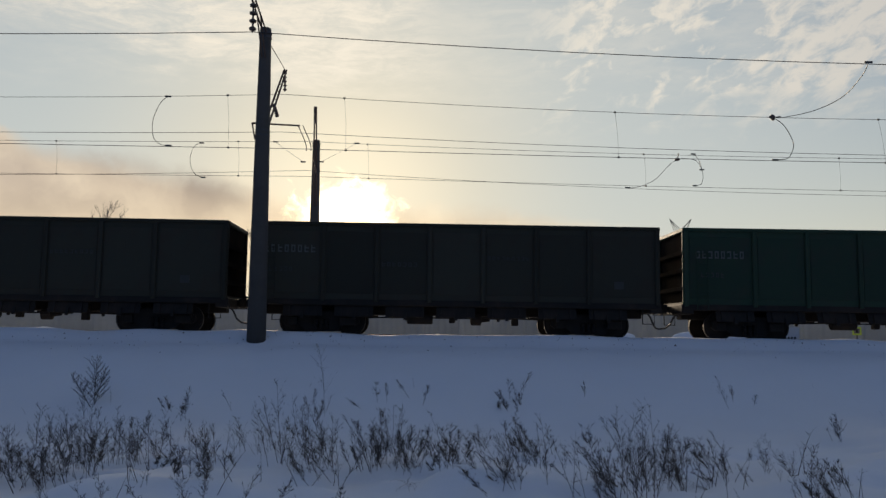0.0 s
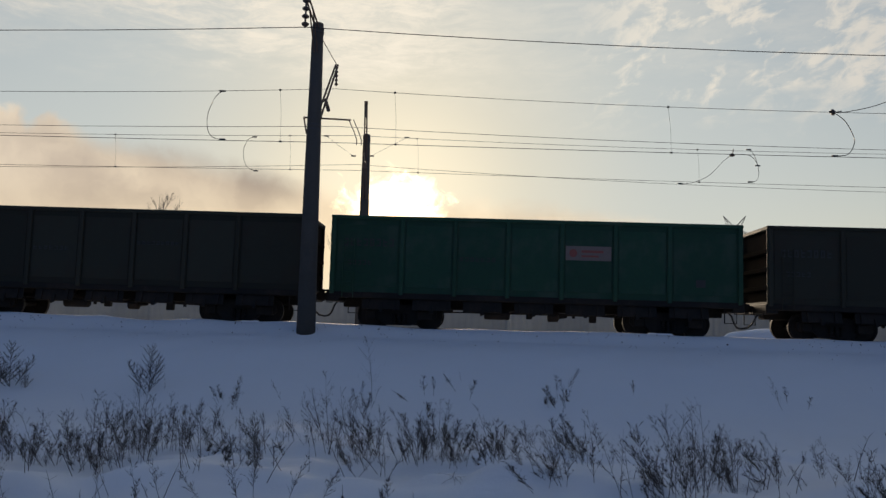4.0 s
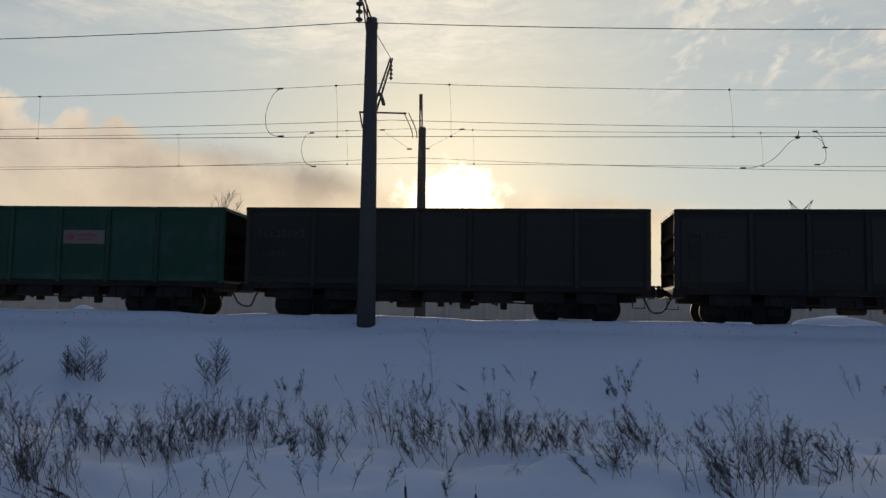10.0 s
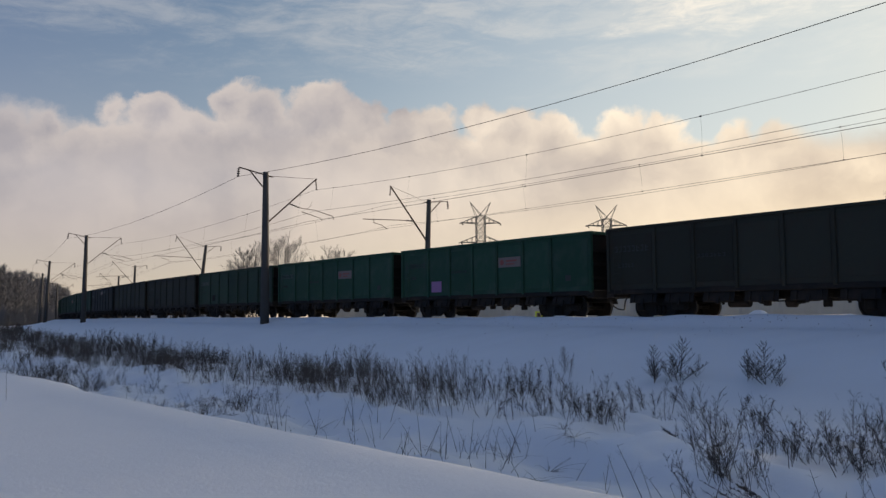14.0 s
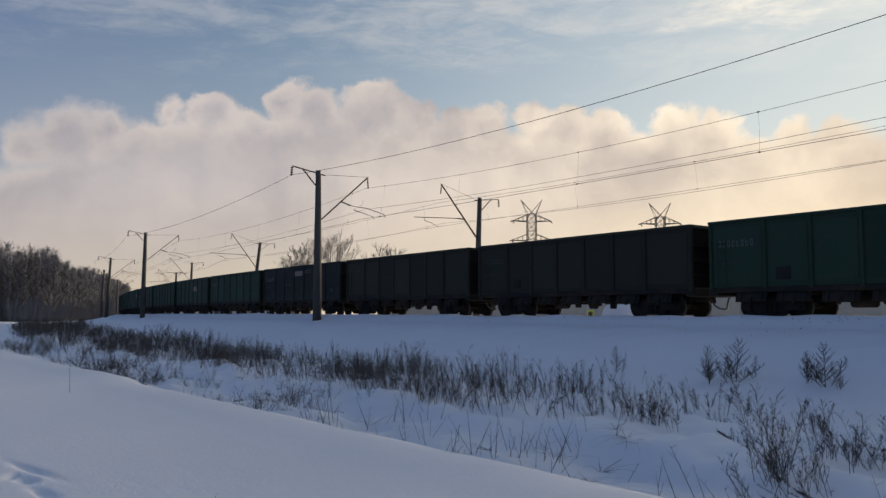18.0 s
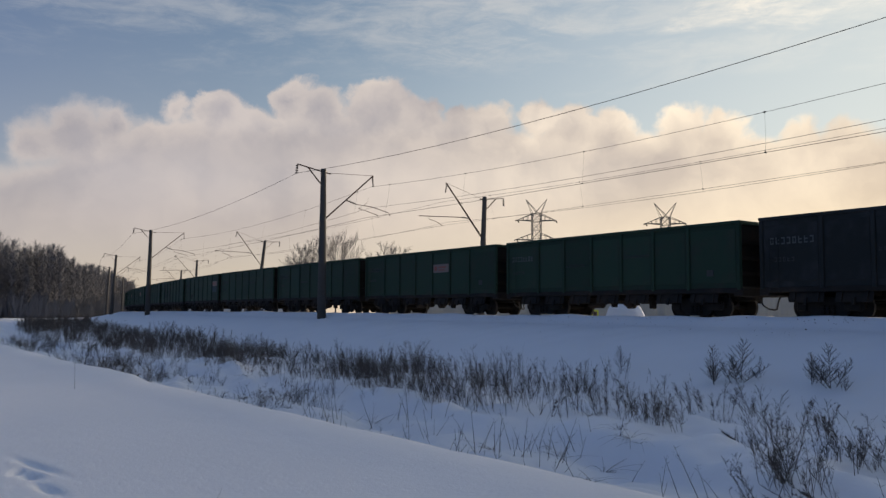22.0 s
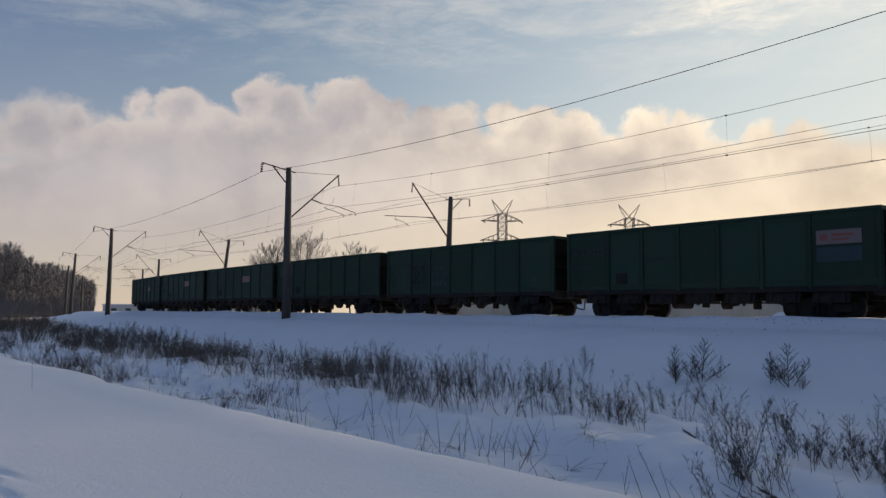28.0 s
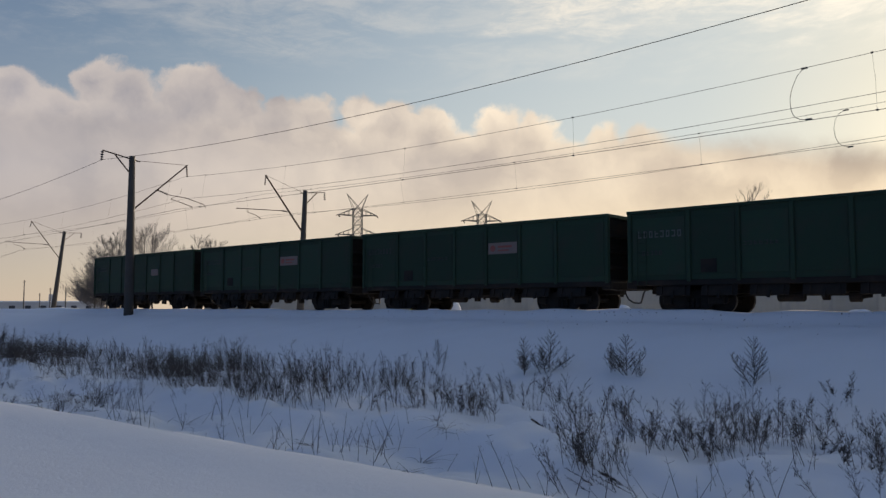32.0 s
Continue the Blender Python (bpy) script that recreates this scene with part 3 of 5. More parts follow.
    for v in bm.verts:
        v.co = Vector((v.co.y, v.co.x, v.co.z))
    part("air_reservoir", bm, IRON, w, "", pose(-1.15, -0.85, 0.57))
    bm = bmesh.new()
    lathe(bm, [(0.10, -0.24), (0.18, -0.22), (0.18, 0.10), (0.08, 0.14), (0.04, 0.40)], 12, "Y")
    for v in bm.verts:
        v.co = Vector((v.co.y, v.co.x, v.co.z))
    part("brake_cylinder", bm, IRON, w, "", pose(0.75, -0.7, 0.58))
    bm = bmesh.new()
    box(bm, 1.85, 2.07, -0.95, -0.70, 0.40, 0.90, 0.03)
    part("valve_box", bm, IRON, w)
    bm = bmesh.new()
    box(bm, -0.2, 0.0, -1.0, -0.75, 0.46, 0.90, 0.03)
    part("valve_box", bm, IRON, w)
    bm = bmesh.new()
    tube(bm, [(-3.0, -0.8, 0.60), (-1.7, -0.8, 0.64), (0.3, -0.75, 0.62), (1.4, -0.8, 0.66), (3.1, -0.8, 0.60)], 0.024, 5)
    tube(bm, [(-3.1, -1.0, 0.72), (3.1, -1.0, 0.72)], 0.018, 5)
    part("brake_rod", bm, IRON, w)
    bm = bmesh.new()                                              # ladder by the corner
    for x in (-6.15, -5.80):
        tube(bm, [(x, -1.60, 1.0), (x, -1.60, 2.9)], 0.014, 5)
    for z in np.linspace(1.15, 2.8, 6):
        tube(bm, [(-6.15, -1.60, z), (-5.80, -1.60, z)], 0.012, 5)
    part("ladder", bm, paint, w)
    frame_mesh = side_frame_mesh()
    bogie(w, -4.325, frame_mesh)
    bogie(w, 4.325, frame_mesh)
    return w


def strip(w, name, mats, x0, x1, z0, z1, label="", bars=0, seed=0):
    """Flat painted mark on the near side, whole or broken into bars."""
    rng = random.Random(seed)
    bm = bmesh.new()
    if not bars:
        box(bm, x0, x1, -1.517, -1.506, z0, z1)
    else:
        step = (x1 - x0) / bars
        for i in range(bars):
            a = x0 + i * step
            wdt = step * 0.62
            kind = rng.randrange(3)
            if kind != 1:
                box(bm, a, a + wdt * 0.28, -1.515, -1.506, z0, z1)
            if kind != 0:
                box(bm, a + wdt * 0.72, a + wdt, -1.515, -1.506, z0, z1)
            for zz in ((z0, z1) if kind else (z0, (z0 + z1) / 2)):
                zz = min(zz, z1 - (z1 - z0) * 0.2)
                box(bm, a, a + wdt, -1.516, -1.506, zz, zz + (z1 - z0) * 0.2)
    return part(name, bm, mats, w, label)


PAINTS = {"green": (GREEN, "bright green open freight wagon with vertical ribs"),
          "dark": (DARK_GREEN, "dark green open freight wagon with vertical ribs"),
          "black": (BLACK, "sooty black open freight wagon with vertical ribs"),
          "blue": (BLUE_BLACK, "dark blue-black open freight wagon with vertical ribs")}
COLOURS = ["dark"] * 10 + ["blue", "black", "black", "dark", "green", "green", "black", "black", "black", "green",
           "black", "black", "black", "black", "black", "green", "black", "black", "black", "dark", "black", "black"]
LAST_WAGON = -403.68 - 0.37        # the train's rear end on the line at time zero, less its lead
LEAD = ((0, 7.75), (3, 7.62), (6, 7.76), (7, 7.87), (9, 8.2), (11, 8.45), (13, 8.73), (19, 10.75), (23, 11.2), (28, 9.03), (29, 8.16), (31, 5.72), (32, 4.2))
_lead = np.polyfit([a for a, b in LEAD], [b for a, b in LEAD], 6)


def rear_of_train(t):
    return LAST_WAGON + 10.7 * t + float(np.polyval(_lead, t))


def build_train():
    wagons, models = [], {}
    for k, c in enumerate(COLOURS):
        if c not in models:
            models[c] = w = gondola(*PAINTS[c])
        else:
            w = copy_thing(models[c], Matrix.Identity(4))
        wagons.append(w)
    for k, w in enumerate(wagons):
        rng = random.Random(100 + k)
        c = COLOURS[k]
        ink = PALE if k in (3, 9, 10, 13, 14, 28, 29) else DIM
        strip(w, "number", ink, -6.15, -4.65 + 0.2 * rng.random(), 2.66, 2.90, "faded painted number", 8, k)
        strip(w, "stencil", DIM, -6.0, -5.2, 2.05, 2.2, "faded stencil", 5, k + 50)
        if rng.random() < 0.7:
            strip(w, "stencil", DIM, -2.4, -1.2, 2.25, 2.38, "faded stencil", 7, k + 80)
        if rng.random() < 0.6:
            strip(w, "stencil", DIM, 1.0, 2.4, 2.5, 2.62, "faded stencil", 9, k + 90)
        if rng.random() < 0.4:
            strip(w, "chalk_patch", DIM, 5.1, 5.4, 1.62, 1.86, "pale chalk patch")
        if c == "green" or k in (1, 2, 5, 8):
            x, z = (4.5, 2.52) if k == 5 else (0.98, 2.38)
            p = strip(w, "placard", WHITE, x, x + 1.45, z, z + 0.46, "white placard with a red badge and red bars")
            bm = bmesh.new()
            lathe(bm, [(0.13, -1.526), (0.13, -1.518)], 14, "Y")
            part("badge", bm, RED, p, "red badge", pose(x + 0.24, 0, z + 0.23))
            bm = bmesh.new()
            box(bm, x + 0.5, x + 1.2, -1.525, -1.5175, z + 0.25, z + 0.33)
            box(bm, x + 0.5, x + 1.05, -1.525, -1.5175, z + 0.11, z + 0.17)
            part("lettering", bm, RED, p, "illegible red lettering")
        if k == 0:
            strip(w, "white_patch", WHITE, 1.5, 2.35, 2.2, 2.6, "white patch")
        if k == 15:
            strip(w, "pink_patch", PINK, -4.0, -3.2, 1.35, 1.9, "splash of pink paint")
        if k in (10, 17):
            strip(w, "placard", WHITE, -0.72, 0.6, 2.9, 3.25, "pale blank placard")
        if k == 4:
            strip(w, "graffiti", BLUE_BLACK, -4.1, -2.9, 1.7, 2.7, "dark blue sprayed lettering", 3, 7)
            strip(w, "graffiti", DIM, -2.4, -1.0, 1.6, 2.6, "grey sprayed lettering", 4, 8)
        if k == 10:
            strip(w, "chalk_letters", PALE, 0.98, 2.1, 3.05, 3.28, "chalked lettering", 5, 21)
        if k == 5:
            strip(w, "blue_patch", TEAL, 4.5, 5.95, 1.95, 2.42, "faded blue painted patch")
        if k in (1, 2, 3, 5, 12, 13, 19):
            strip(w, "dark_patch", IRON, -3.85, -3.3, 1.4, 1.85, "blackened patch")
    return wagons


WAGONS = build_train()


def motions():
    times = [0.5 * i for i in range(65)]
    for k, w in enumerate(WAGONS):
        rows = []
        for t in times:
            s = rear_of_train(t) + PITCH * k + PITCH / 2
            h = float(np.interp(s, TRACK_S, _h))
            grade = float(np.interp(s + 4, TRACK_S, RAIL_Z) - np.interp(s - 4, TRACK_S, RAIL_Z)) / 8
            p = on_track(s)
            rows.append((t, pose(p.x, p.y, p.z, 0, -math.degrees(grade), math.degrees(h))))
        walk(w, rows)
    # all wheels roll alike: the leading and the trailing wheelset of a bogie share one roll each
    rolled = {}
    for w in WAGONS:
        for o in w.children_recursive:
            if not o.name.startswith("wheelset"):
                continue
            x = round(o.matrix_basis.translation.x, 3)
            if x not in rolled:
                rolled[x] = o
                walk(o, [(i / FPS, pose(x, 0, 0.475, 0, math.degrees((rear_of_train(i / FPS) - LAST_WAGON) / 0.475) % 360, 0)) for i in range(32 * FPS + 1)])
            else:
                o.rotation_mode = "QUATERNION"
                keys = o.animation_data_create()
                keys.action = rolled[x].animation_data.action
                keys.action_slot = rolled[x].animation_data.action_slot


# ---- overhead line ----
def insulator(bm, a, b, r=0.07, discs=6):
    """A string of ceramic discs from a to b."""
    a, b = Vector(a), Vector(b)
    prof = [(0.015, 0.0)]
    for i in range(discs):
        h = (i + 0.5) / discs
        prof += [(0.03, h - 0.3 / discs), (r, h - 0.05 / discs), (r * 0.9, h + 0.15 / discs), (0.03, h + 0.3 / discs)]
    prof.append((0.015, 1.0))
    n0 = len(bm.verts)
    L = (b - a).length
    lathe(bm, [(q, h * L) for q, h in prof], 8)
    bm.verts.ensure_lookup_table()
    turn = (b - a).to_track_quat("Z", "Y").to_matrix()
    for v in bm.verts[n0:]:
        v.co = turn @ v.co + a
    return bm


def contact_pole(x, y, top, turn, lean, near, label, skew=0.0, drop=0.6):
    """Concrete mast with its bracket, cantilever and steady arm; its own +y points to its track."""
    z0 = float(ground(x, y)) - 0.15
    h = top + EYE[2] - z0
    m = pose(x, y, z0, 0, 0, math.degrees(turn)) @ pose(0, 0, 0, -lean if near else lean, 0, 0)
    p = tagged(new("catenary_mast"), label, "mast", "masts along the railway")
    p.matrix_world = m
    bm = bmesh.new()
    lathe(bm, [(0.29, 0.0), (0.235, h * 0.55), (0.175, h - 0.02), (0.16, h)], 18)
    shaft = part("shaft", bm, CONCRETE, p)
    for f in shaft.data.polygons:
        f.use_smooth = abs(f.normal.z) < 0.5
    for z in (h - 0.18, h - 0.3, h - 3.25, h - 3.4):
        bm = bmesh.new()
        r = 0.185 if z > h - 1 else 0.212
        lathe(bm, [(r, z - 0.03), (r + 0.015, z - 0.025), (r + 0.015, z + 0.025), (r, z + 0.03)], 14)
        part("clamp", bm, GALV, p)
    # bracket on the side away from the track carries the feeder
    ln = 1.87 if near else 1.95
    bm = bmesh.new()
    for dx in (-0.05, 0.05):
        tube(bm, [(dx, 0.5, h - 0.28), (dx, -ln, h + 0.12)], 0.028, 6)
        tube(bm, [(dx, -0.2, h - 1.0), (dx, -ln * 0.62, h + 0.03)], 0.022, 6)
    part("feeder_bracket", bm, RUST, p)
    bm = bmesh.new()
    insulator(bm, (0, -ln, h + 0.08), (0, -ln - 0.05, h + 0.08 - drop), 0.11, 4)
    part("insulator", bm, CERAMIC, p, "brown ceramic insulator string")
    # cantilever rising to the catenary wire
    foot, tip = (0, 0.2, h - 3.25), (0, 3.75, h - 0.08)
    if not near:
        foot, tip = (0, 0.2, h - 3.3), (0, 3.85, h + 0.62)
    bm = bmesh.new()
    for dx in (-0.07, 0.07):
        tube(bm, [(dx, foot[1], foot[2]), (dx * 0.6, tip[1], tip[2])], 0.035, 6)
    for i in range(1, 8):
        f = i / 8
        tube(bm, [(-0.07, foot[1] + f * (tip[1] - foot[1]), foot[2] + f * (tip[2] - foot[2])), (0.07, foot[1] + f * (tip[1] - foot[1]), foot[2] + f * (tip[2] - foot[2]))], 0.015, 5)
    part("cantilever", bm, RUST, p)
    bm = bmesh.new()
    tube(bm, [(0, 0.1, h - 0.25), tip], 0.013, 5)
    part("tie_rod", bm, RUST, p)
    bm = bmesh.new()
    insulator(bm, (0, tip[1] - 0.05, tip[2] - 0.05), (0, tip[1] + 0.02, tip[2] - 0.78), 0.07, 5)
    part("insulator", bm, CERAMIC, p, "brown ceramic insulator string")
    f = 0.42 if near else 0.35
    at = Vector((0, foot[1] + f * (tip[1] - foot[1]), foot[2] + f * (tip[2] - foot[2])))
    bm = bmesh.new()
    insulator(bm, at, at + Vector((0, 0.75, -0.22 if near else 0.0)), 0.07, 5)
    part("insulator", bm, CERAMIC, p, "brown ceramic insulator")
    bm = bmesh.new()
    a = at + Vector((0, 0.75, -0.22 if near else 0.0))
    if skew:                                                # registration tube on a bracket of its own
        z = h - top
        tube(bm, [(-0.38, 0.25, z + 6.30), (0.75, 2.5, z + 6.82)], 0.032, 6)
        tube(bm, [(-0.38, 0.25, z + 6.30), (-0.25, 0.1, z + 5.75)], 0.026, 6)
        for dx in (0.0, 0.16):
            tube(bm, [(0.70 + dx, 2.45, z + 6.82), (0.86 + dx, 2.8, z + 6.45), (0.90 + dx, 3.1, z + 6.28), (0.90 + dx, 3.15, z + 6.1)], 0.018, 6)
    elif near:                                              # short tube, and two steady arms one behind the other
        n0 = a + Vector((0, 0.55, -0.05))
        tube(bm, [a, n0, n0 + Vector((0, -0.35, -0.22))], 0.024, 6)
        tube(bm, [n0, n0 + Vector((0, 0.65, -0.03)), n0 + Vector((0.05, 2.0, -0.36)), n0 + Vector((0.05, 2.12, -0.58))], 0.024, 6)
        tube(bm, [n0 + Vector((0, -0.35, -0.22)), n0 + Vector((-0.1, 0.5, -0.38)), n0 + Vector((-0.1, 1.2, -0.56)), n0 + Vector((-0.1, 1.25, -0.74))], 0.022, 6)
        tube(bm, [n0, n0 + Vector((0.0, 0.32, 0.22)), n0 + Vector((0.0, 0.40, 0.52))], 0.010, 5)
    else:
        tube(bm, [a, a + Vector((0, 4.05, -0.34))], 0.032, 6)
        b = a + Vector((0, 3.1, -0.26))
        tube(bm, [b, b + Vector((0, 0, -0.24)), b + Vector((0, -0.75, -0.36)), b + Vector((0, -1.3, -0.62))], 0.022, 6)
    part("steady_arm", bm, RUST, p)
    if near:
        bm = bmesh.new()
        for z in (h - 6.65, h - 6.55):
            lathe(bm, [(0.245, z - 0.04), (0.25, z + 0.04)], 14)
        part("marker_band", bm, RED, p, "faded red painted band")
    return p


NEAR = [(38.0, 24.4, 9.1, 0.0), (-5.53, 23.97, 9.24, 0.1), (-47.8, 21.5, 9.49, -0.1), (-96.0, 21.4, 9.64, 0.6),
        (-141.5, 25.8, 9.7, 2.5), (-179.0, 31.6, 9.7, 2.0), (-226.0, 43.8, 9.7, 0.5)]
FAR = [(38.0, 39.6, 9.2, 0.0), (-6.3, 39.0, 9.3, 0.3), (-52.0, 37.15, 9.5, 2.4), (-100.6, 36.0, 9.65, 6.0), (-146.4, 40.8, 9.7, 1.5), (-183.4, 47.8, 9.7, 1.0), (-229.0, 60.5, 9.7, 0.5)]
for i, (x, y, top, lean) in enumerate(NEAR):
    contact_pole(x, y, top, float(np.interp(x, TRACK_X, _h)), lean, True, "weathered concrete mast with steel cantilever beside the track", 1.0 if i == 1 else 0.0, 0.95 if i == 1 else 0.6)
for i, (x, y, top, lean) in enumerate(FAR):
    contact_pole(x, y, top, float(np.interp(x, TRACK_X, _h)) + math.pi + (0.105 if i == 1 else 0.0), lean, False, "weathered concrete mast with cantilever on the far side")


def wire(name, label, points, sag, radius=0.009):
    """One wire hung through its supports, sagging between them."""
    pts = []
    for a, b in zip(points, points[1:]):
        for i in range(14):
            f = i / 14
            p = Vector(a).lerp(Vector(b), f)
            p.z -= sag * 4 * f * (1 - f)
            pts.append(p)
    pts.append(Vector(points[-1]))
    bm = bmesh.new()
    tube(bm, pts, radius, 5)
    ob = new(name, finish(bm, name, WIRE))
    return tagged(ob, label, "wire", "overhead wires"), pts


def hung(rows, side, heights, zig=0.0):
    """Support points of a wire at each mast: side metres towards the track from the mast, and heights above the eye."""
    out = []
    for i, (x, y, top, lean) in enumerate(rows):
        h = float(np.interp(x, TRACK_X, _h))
        s = side + zig * (1 if i % 2 else -1)
        out.append(Vector((x - s * math.sin(h), y + s * math.cos(h), EYE[2] + heights[min(i, len(heights) - 1)])))
    return out


def droppers(upper, lower, places, label):
    """Thin hangers between a catenary wire and its contact wire, at places along x."""
    bm = bmesh.new()

    def at(pts, x):
        px = [p.x for p in pts][::-1]
        return Vector((x, np.interp(x, px, [p.y for p in pts][::-1]), np.interp(x, px, [p.z for p in pts][::-1])))
    for x in places:
        b, e = at(upper, x), at(lower, x + 0.08)
        tube(bm, [b, (b + e) / 2 + Vector((0.03, 0, 0)), e], 0.0038, 4)
        for q in (b, e):
            box(bm, q.x - 0.035, q.x + 0.035, q.y - 0.02, q.y + 0.02, q.z - 0.03, q.z + 0.03)
    tagged(new("wire_droppers", finish(bm, "wire_droppers", WIRE)), label, "wire", kind="stuff")


wire("feeder_wire", "dark feeder wire along the near masts", hung(NEAR, -1.9, (8.13, 8.40, 9.02, 9.15)), 0.66, 0.0125)
_, up1 = wire("catenary_wire", "catenary wire over the near track", hung(NEAR, 3.6, (8.06, 8.22, 8.65, 8.8)), 0.62)
_, lo1 = wire("contact_wire", "contact wire over the near track", hung(NEAR, 3.4, (5.84, 6.27, 6.5, 6.6), 0.2), 0.14, 0.011)
wire("contact_wire", "second wire over the near track", hung(NEAR, 3.7, (6.43, 6.92, 7.2, 7.3), 0.15), 0.42, 0.009)
droppers(up1, lo1, [24.0, 15.5, 6.1, -3.5, -7.6, -18.7, -28.2, -37.5, -45.6] + [-50.0 - 9.2 * i for i in range(18)], "thin hangers between the near wires")
_, up2 = wire("catenary_wire", "catenary wire over the far track", hung(FAR, -3.7, (8.07, 8.36, 8.75, 8.9)), 0.36, 0.009)
_, lo2 = wire("contact_wire", "contact wire over the far track", hung(FAR, -3.6, (6.3, 6.74, 6.95, 7.05), -0.2), 0.12)
wire("contact_wire", "second wire over the far track", hung(FAR, -3.3, (6.42, 7.08, 7.2, 7.3), -0.15), 0.5, 0.009)
droppers(up2, lo2, [27.0, 18.0, 9.1, -3.4, -9.2, -17.2, -28.0, -37.0, -46.0] + [-54.0 - 9.2 * i for i in range(18)], "thin hangers between the far wires")


def cable(label, pts, radius=0.011):
    """A jumper cable that hangs between two wires, with its clamps."""
    pts = [Vector(p) + Vector((0, 0, EYE[2])) for p in pts]
    fine = []
    for i in range(len(pts) - 1):
        p0, p1, p2, p3 = pts[max(i - 1, 0)], pts[i], pts[i + 1], pts[min(i + 2, len(pts) - 1)]
        for k in range(5):
            f = k / 5
            fine.append(0.5 * (2 * p1 + (p2 - p0) * f + (2 * p0 - 5 * p1 + 4 * p2 - p3) * f * f + (3 * p1 - p0 - 3 * p2 + p3) * f ** 3))
    fine.append(pts[-1])
    c = tagged(new("jumper_cable"), label, "cable", "jumper cables")
    bm = bmesh.new()
    tube(bm, fine, radius, 5)
    part("strand", bm, WIRE, c)
    for p in (pts[0], pts[-1]):
        bm = bmesh.new()
        box(bm, p.x - 0.11, p.x + 0.11, p.y - 0.025, p.y + 0.025, p.z - 0.03, p.z + 0.03, 0.01)
        part("clamp", bm, GALV, c)
    return c


cable("thin jumper cable looping between the near wires", [(x, 27.4, z) for x, z in ((-9.68, 8.06), (-9.93, 7.84), (-10.16, 7.28), (-10.18, 6.81), (-10.08, 6.5), (-9.87, 6.34), (-9.6, 6.30))])
cable("thin jumper cable looping between the far wires", [(x, 35.3, z) for x, z in ((-10.87, 8.25), (-11.17, 8.12), (-11.36, 7.62), (-11.29, 7.1), (-11.07, 6.79), (-10.75, 6.68))])
cable("slack cable hung from the far catenary wire", [(x, 35.3, z) for x, z in ((8.29, 6.36), (8.81, 6.4), (9.55, 6.74), (10.18, 7.4), (10.55, 7.65), (10.92, 7.7), (11.29, 7.65), (11.5, 7.5), (11.65, 7.2))])
cable("thin jumper cable looping between the far wires", [(x, 35.3, z) for x, z in ((11.27, 7.91), (11.51, 7.66), (11.65, 7.2), (11.69, 6.82), (11.59, 6.54), (11.32, 6.47))])
cable("long cable from the feeder to the catenary wire", [(12.13, 22.1, 7.66), (12.4, 23.0, 7.54), (12.56, 24.5, 7.35), (12.36, 26.0, 7.33), (11.9, 27.3, 7.45), (11.6, 27.5, 7.5)], 0.013)
cable("thick jumper cable between the near wires", [(x, 27.5, z) for x, z in ((11.6, 7.52), (11.98, 7.24), (12.22, 6.84), (12.32, 6.51), (12.21, 6.17), (12.02, 6.01), (11.66, 5.98))], 0.014)

cable("thin stay wire beside the far mast", [(-7.55, 35.3, 8.33), (-6.9, 35.3, 7.85), (-6.28, 35.3, 7.42)], 0.006)
cable("thin stay wire beside the far mast", [(-5.46, 35.3, 7.43), (-4.6, 35.3, 7.9), (-3.87, 35.3, 8.29)], 0.006)


def line_fitting(name, label, x, y, z, turn):
    """Section insulator or arrester body hung on a wire."""
    f = tagged(new(name), label, "fitting", "line fittings")
    f.matrix_world = pose(x, y, EYE[2] + z, 0, turn, 0)
    bm = bmesh.new()
    lathe(bm, [(0.03, -0.07), (0.10, -0.05), (0.12, 0.0), (0.08, 0.05), (0.03, 0.08)], 12)
    part("body", bm, CERAMIC, f)
    bm = bmesh.new()
    tube(bm, [(0.03, 0, 0.08), (0.06, 0, 0.28)], 0.02, 6)
    part("hanger", bm, GALV, f)


line_fitting("arrester", "dark ceramic arrester hung on the far wire", 10.55, 35.3, 7.66, 0)
line_fitting("section_insulator", "dark insulator hung on the near wire", 11.62, 27.5, 7.50, 70)


# ---- rails ----
def rail(side, name):
    prof = [(-0.036, 0), (0.036, 0), (0.036, -0.035), (0.01, -0.05), (0.01, -0.15), (0.066, -0.17), (0.066, -0.18), (-0.066, -0.18), (-0.066, -0.17), (-0.01, -0.15), (-0.01, -0.05), (-0.036, -0.035)]
    verts, faces, n = [], [], len(prof)
    ss = np.arange(-330.0, 200.0, 4.0)
    for s in ss:
        for a, b in prof:
            verts.append(on_track(s, side + a, b))
    for i in range(len(ss) - 1):
        for k in range(n):
            faces.append((i * n + k, i * n + (k + 1) % n, (i + 1) * n + (k + 1) % n, (i + 1) * n + k))
    return tagged(new(name, mesh_of(verts, faces, name, RUST)), "rusty steel rail half sunk in snow", "rail", "rails of the two tracks")


for side in (-0.76, 0.76, 7.15, 8.67):
    rail(side, "rail")


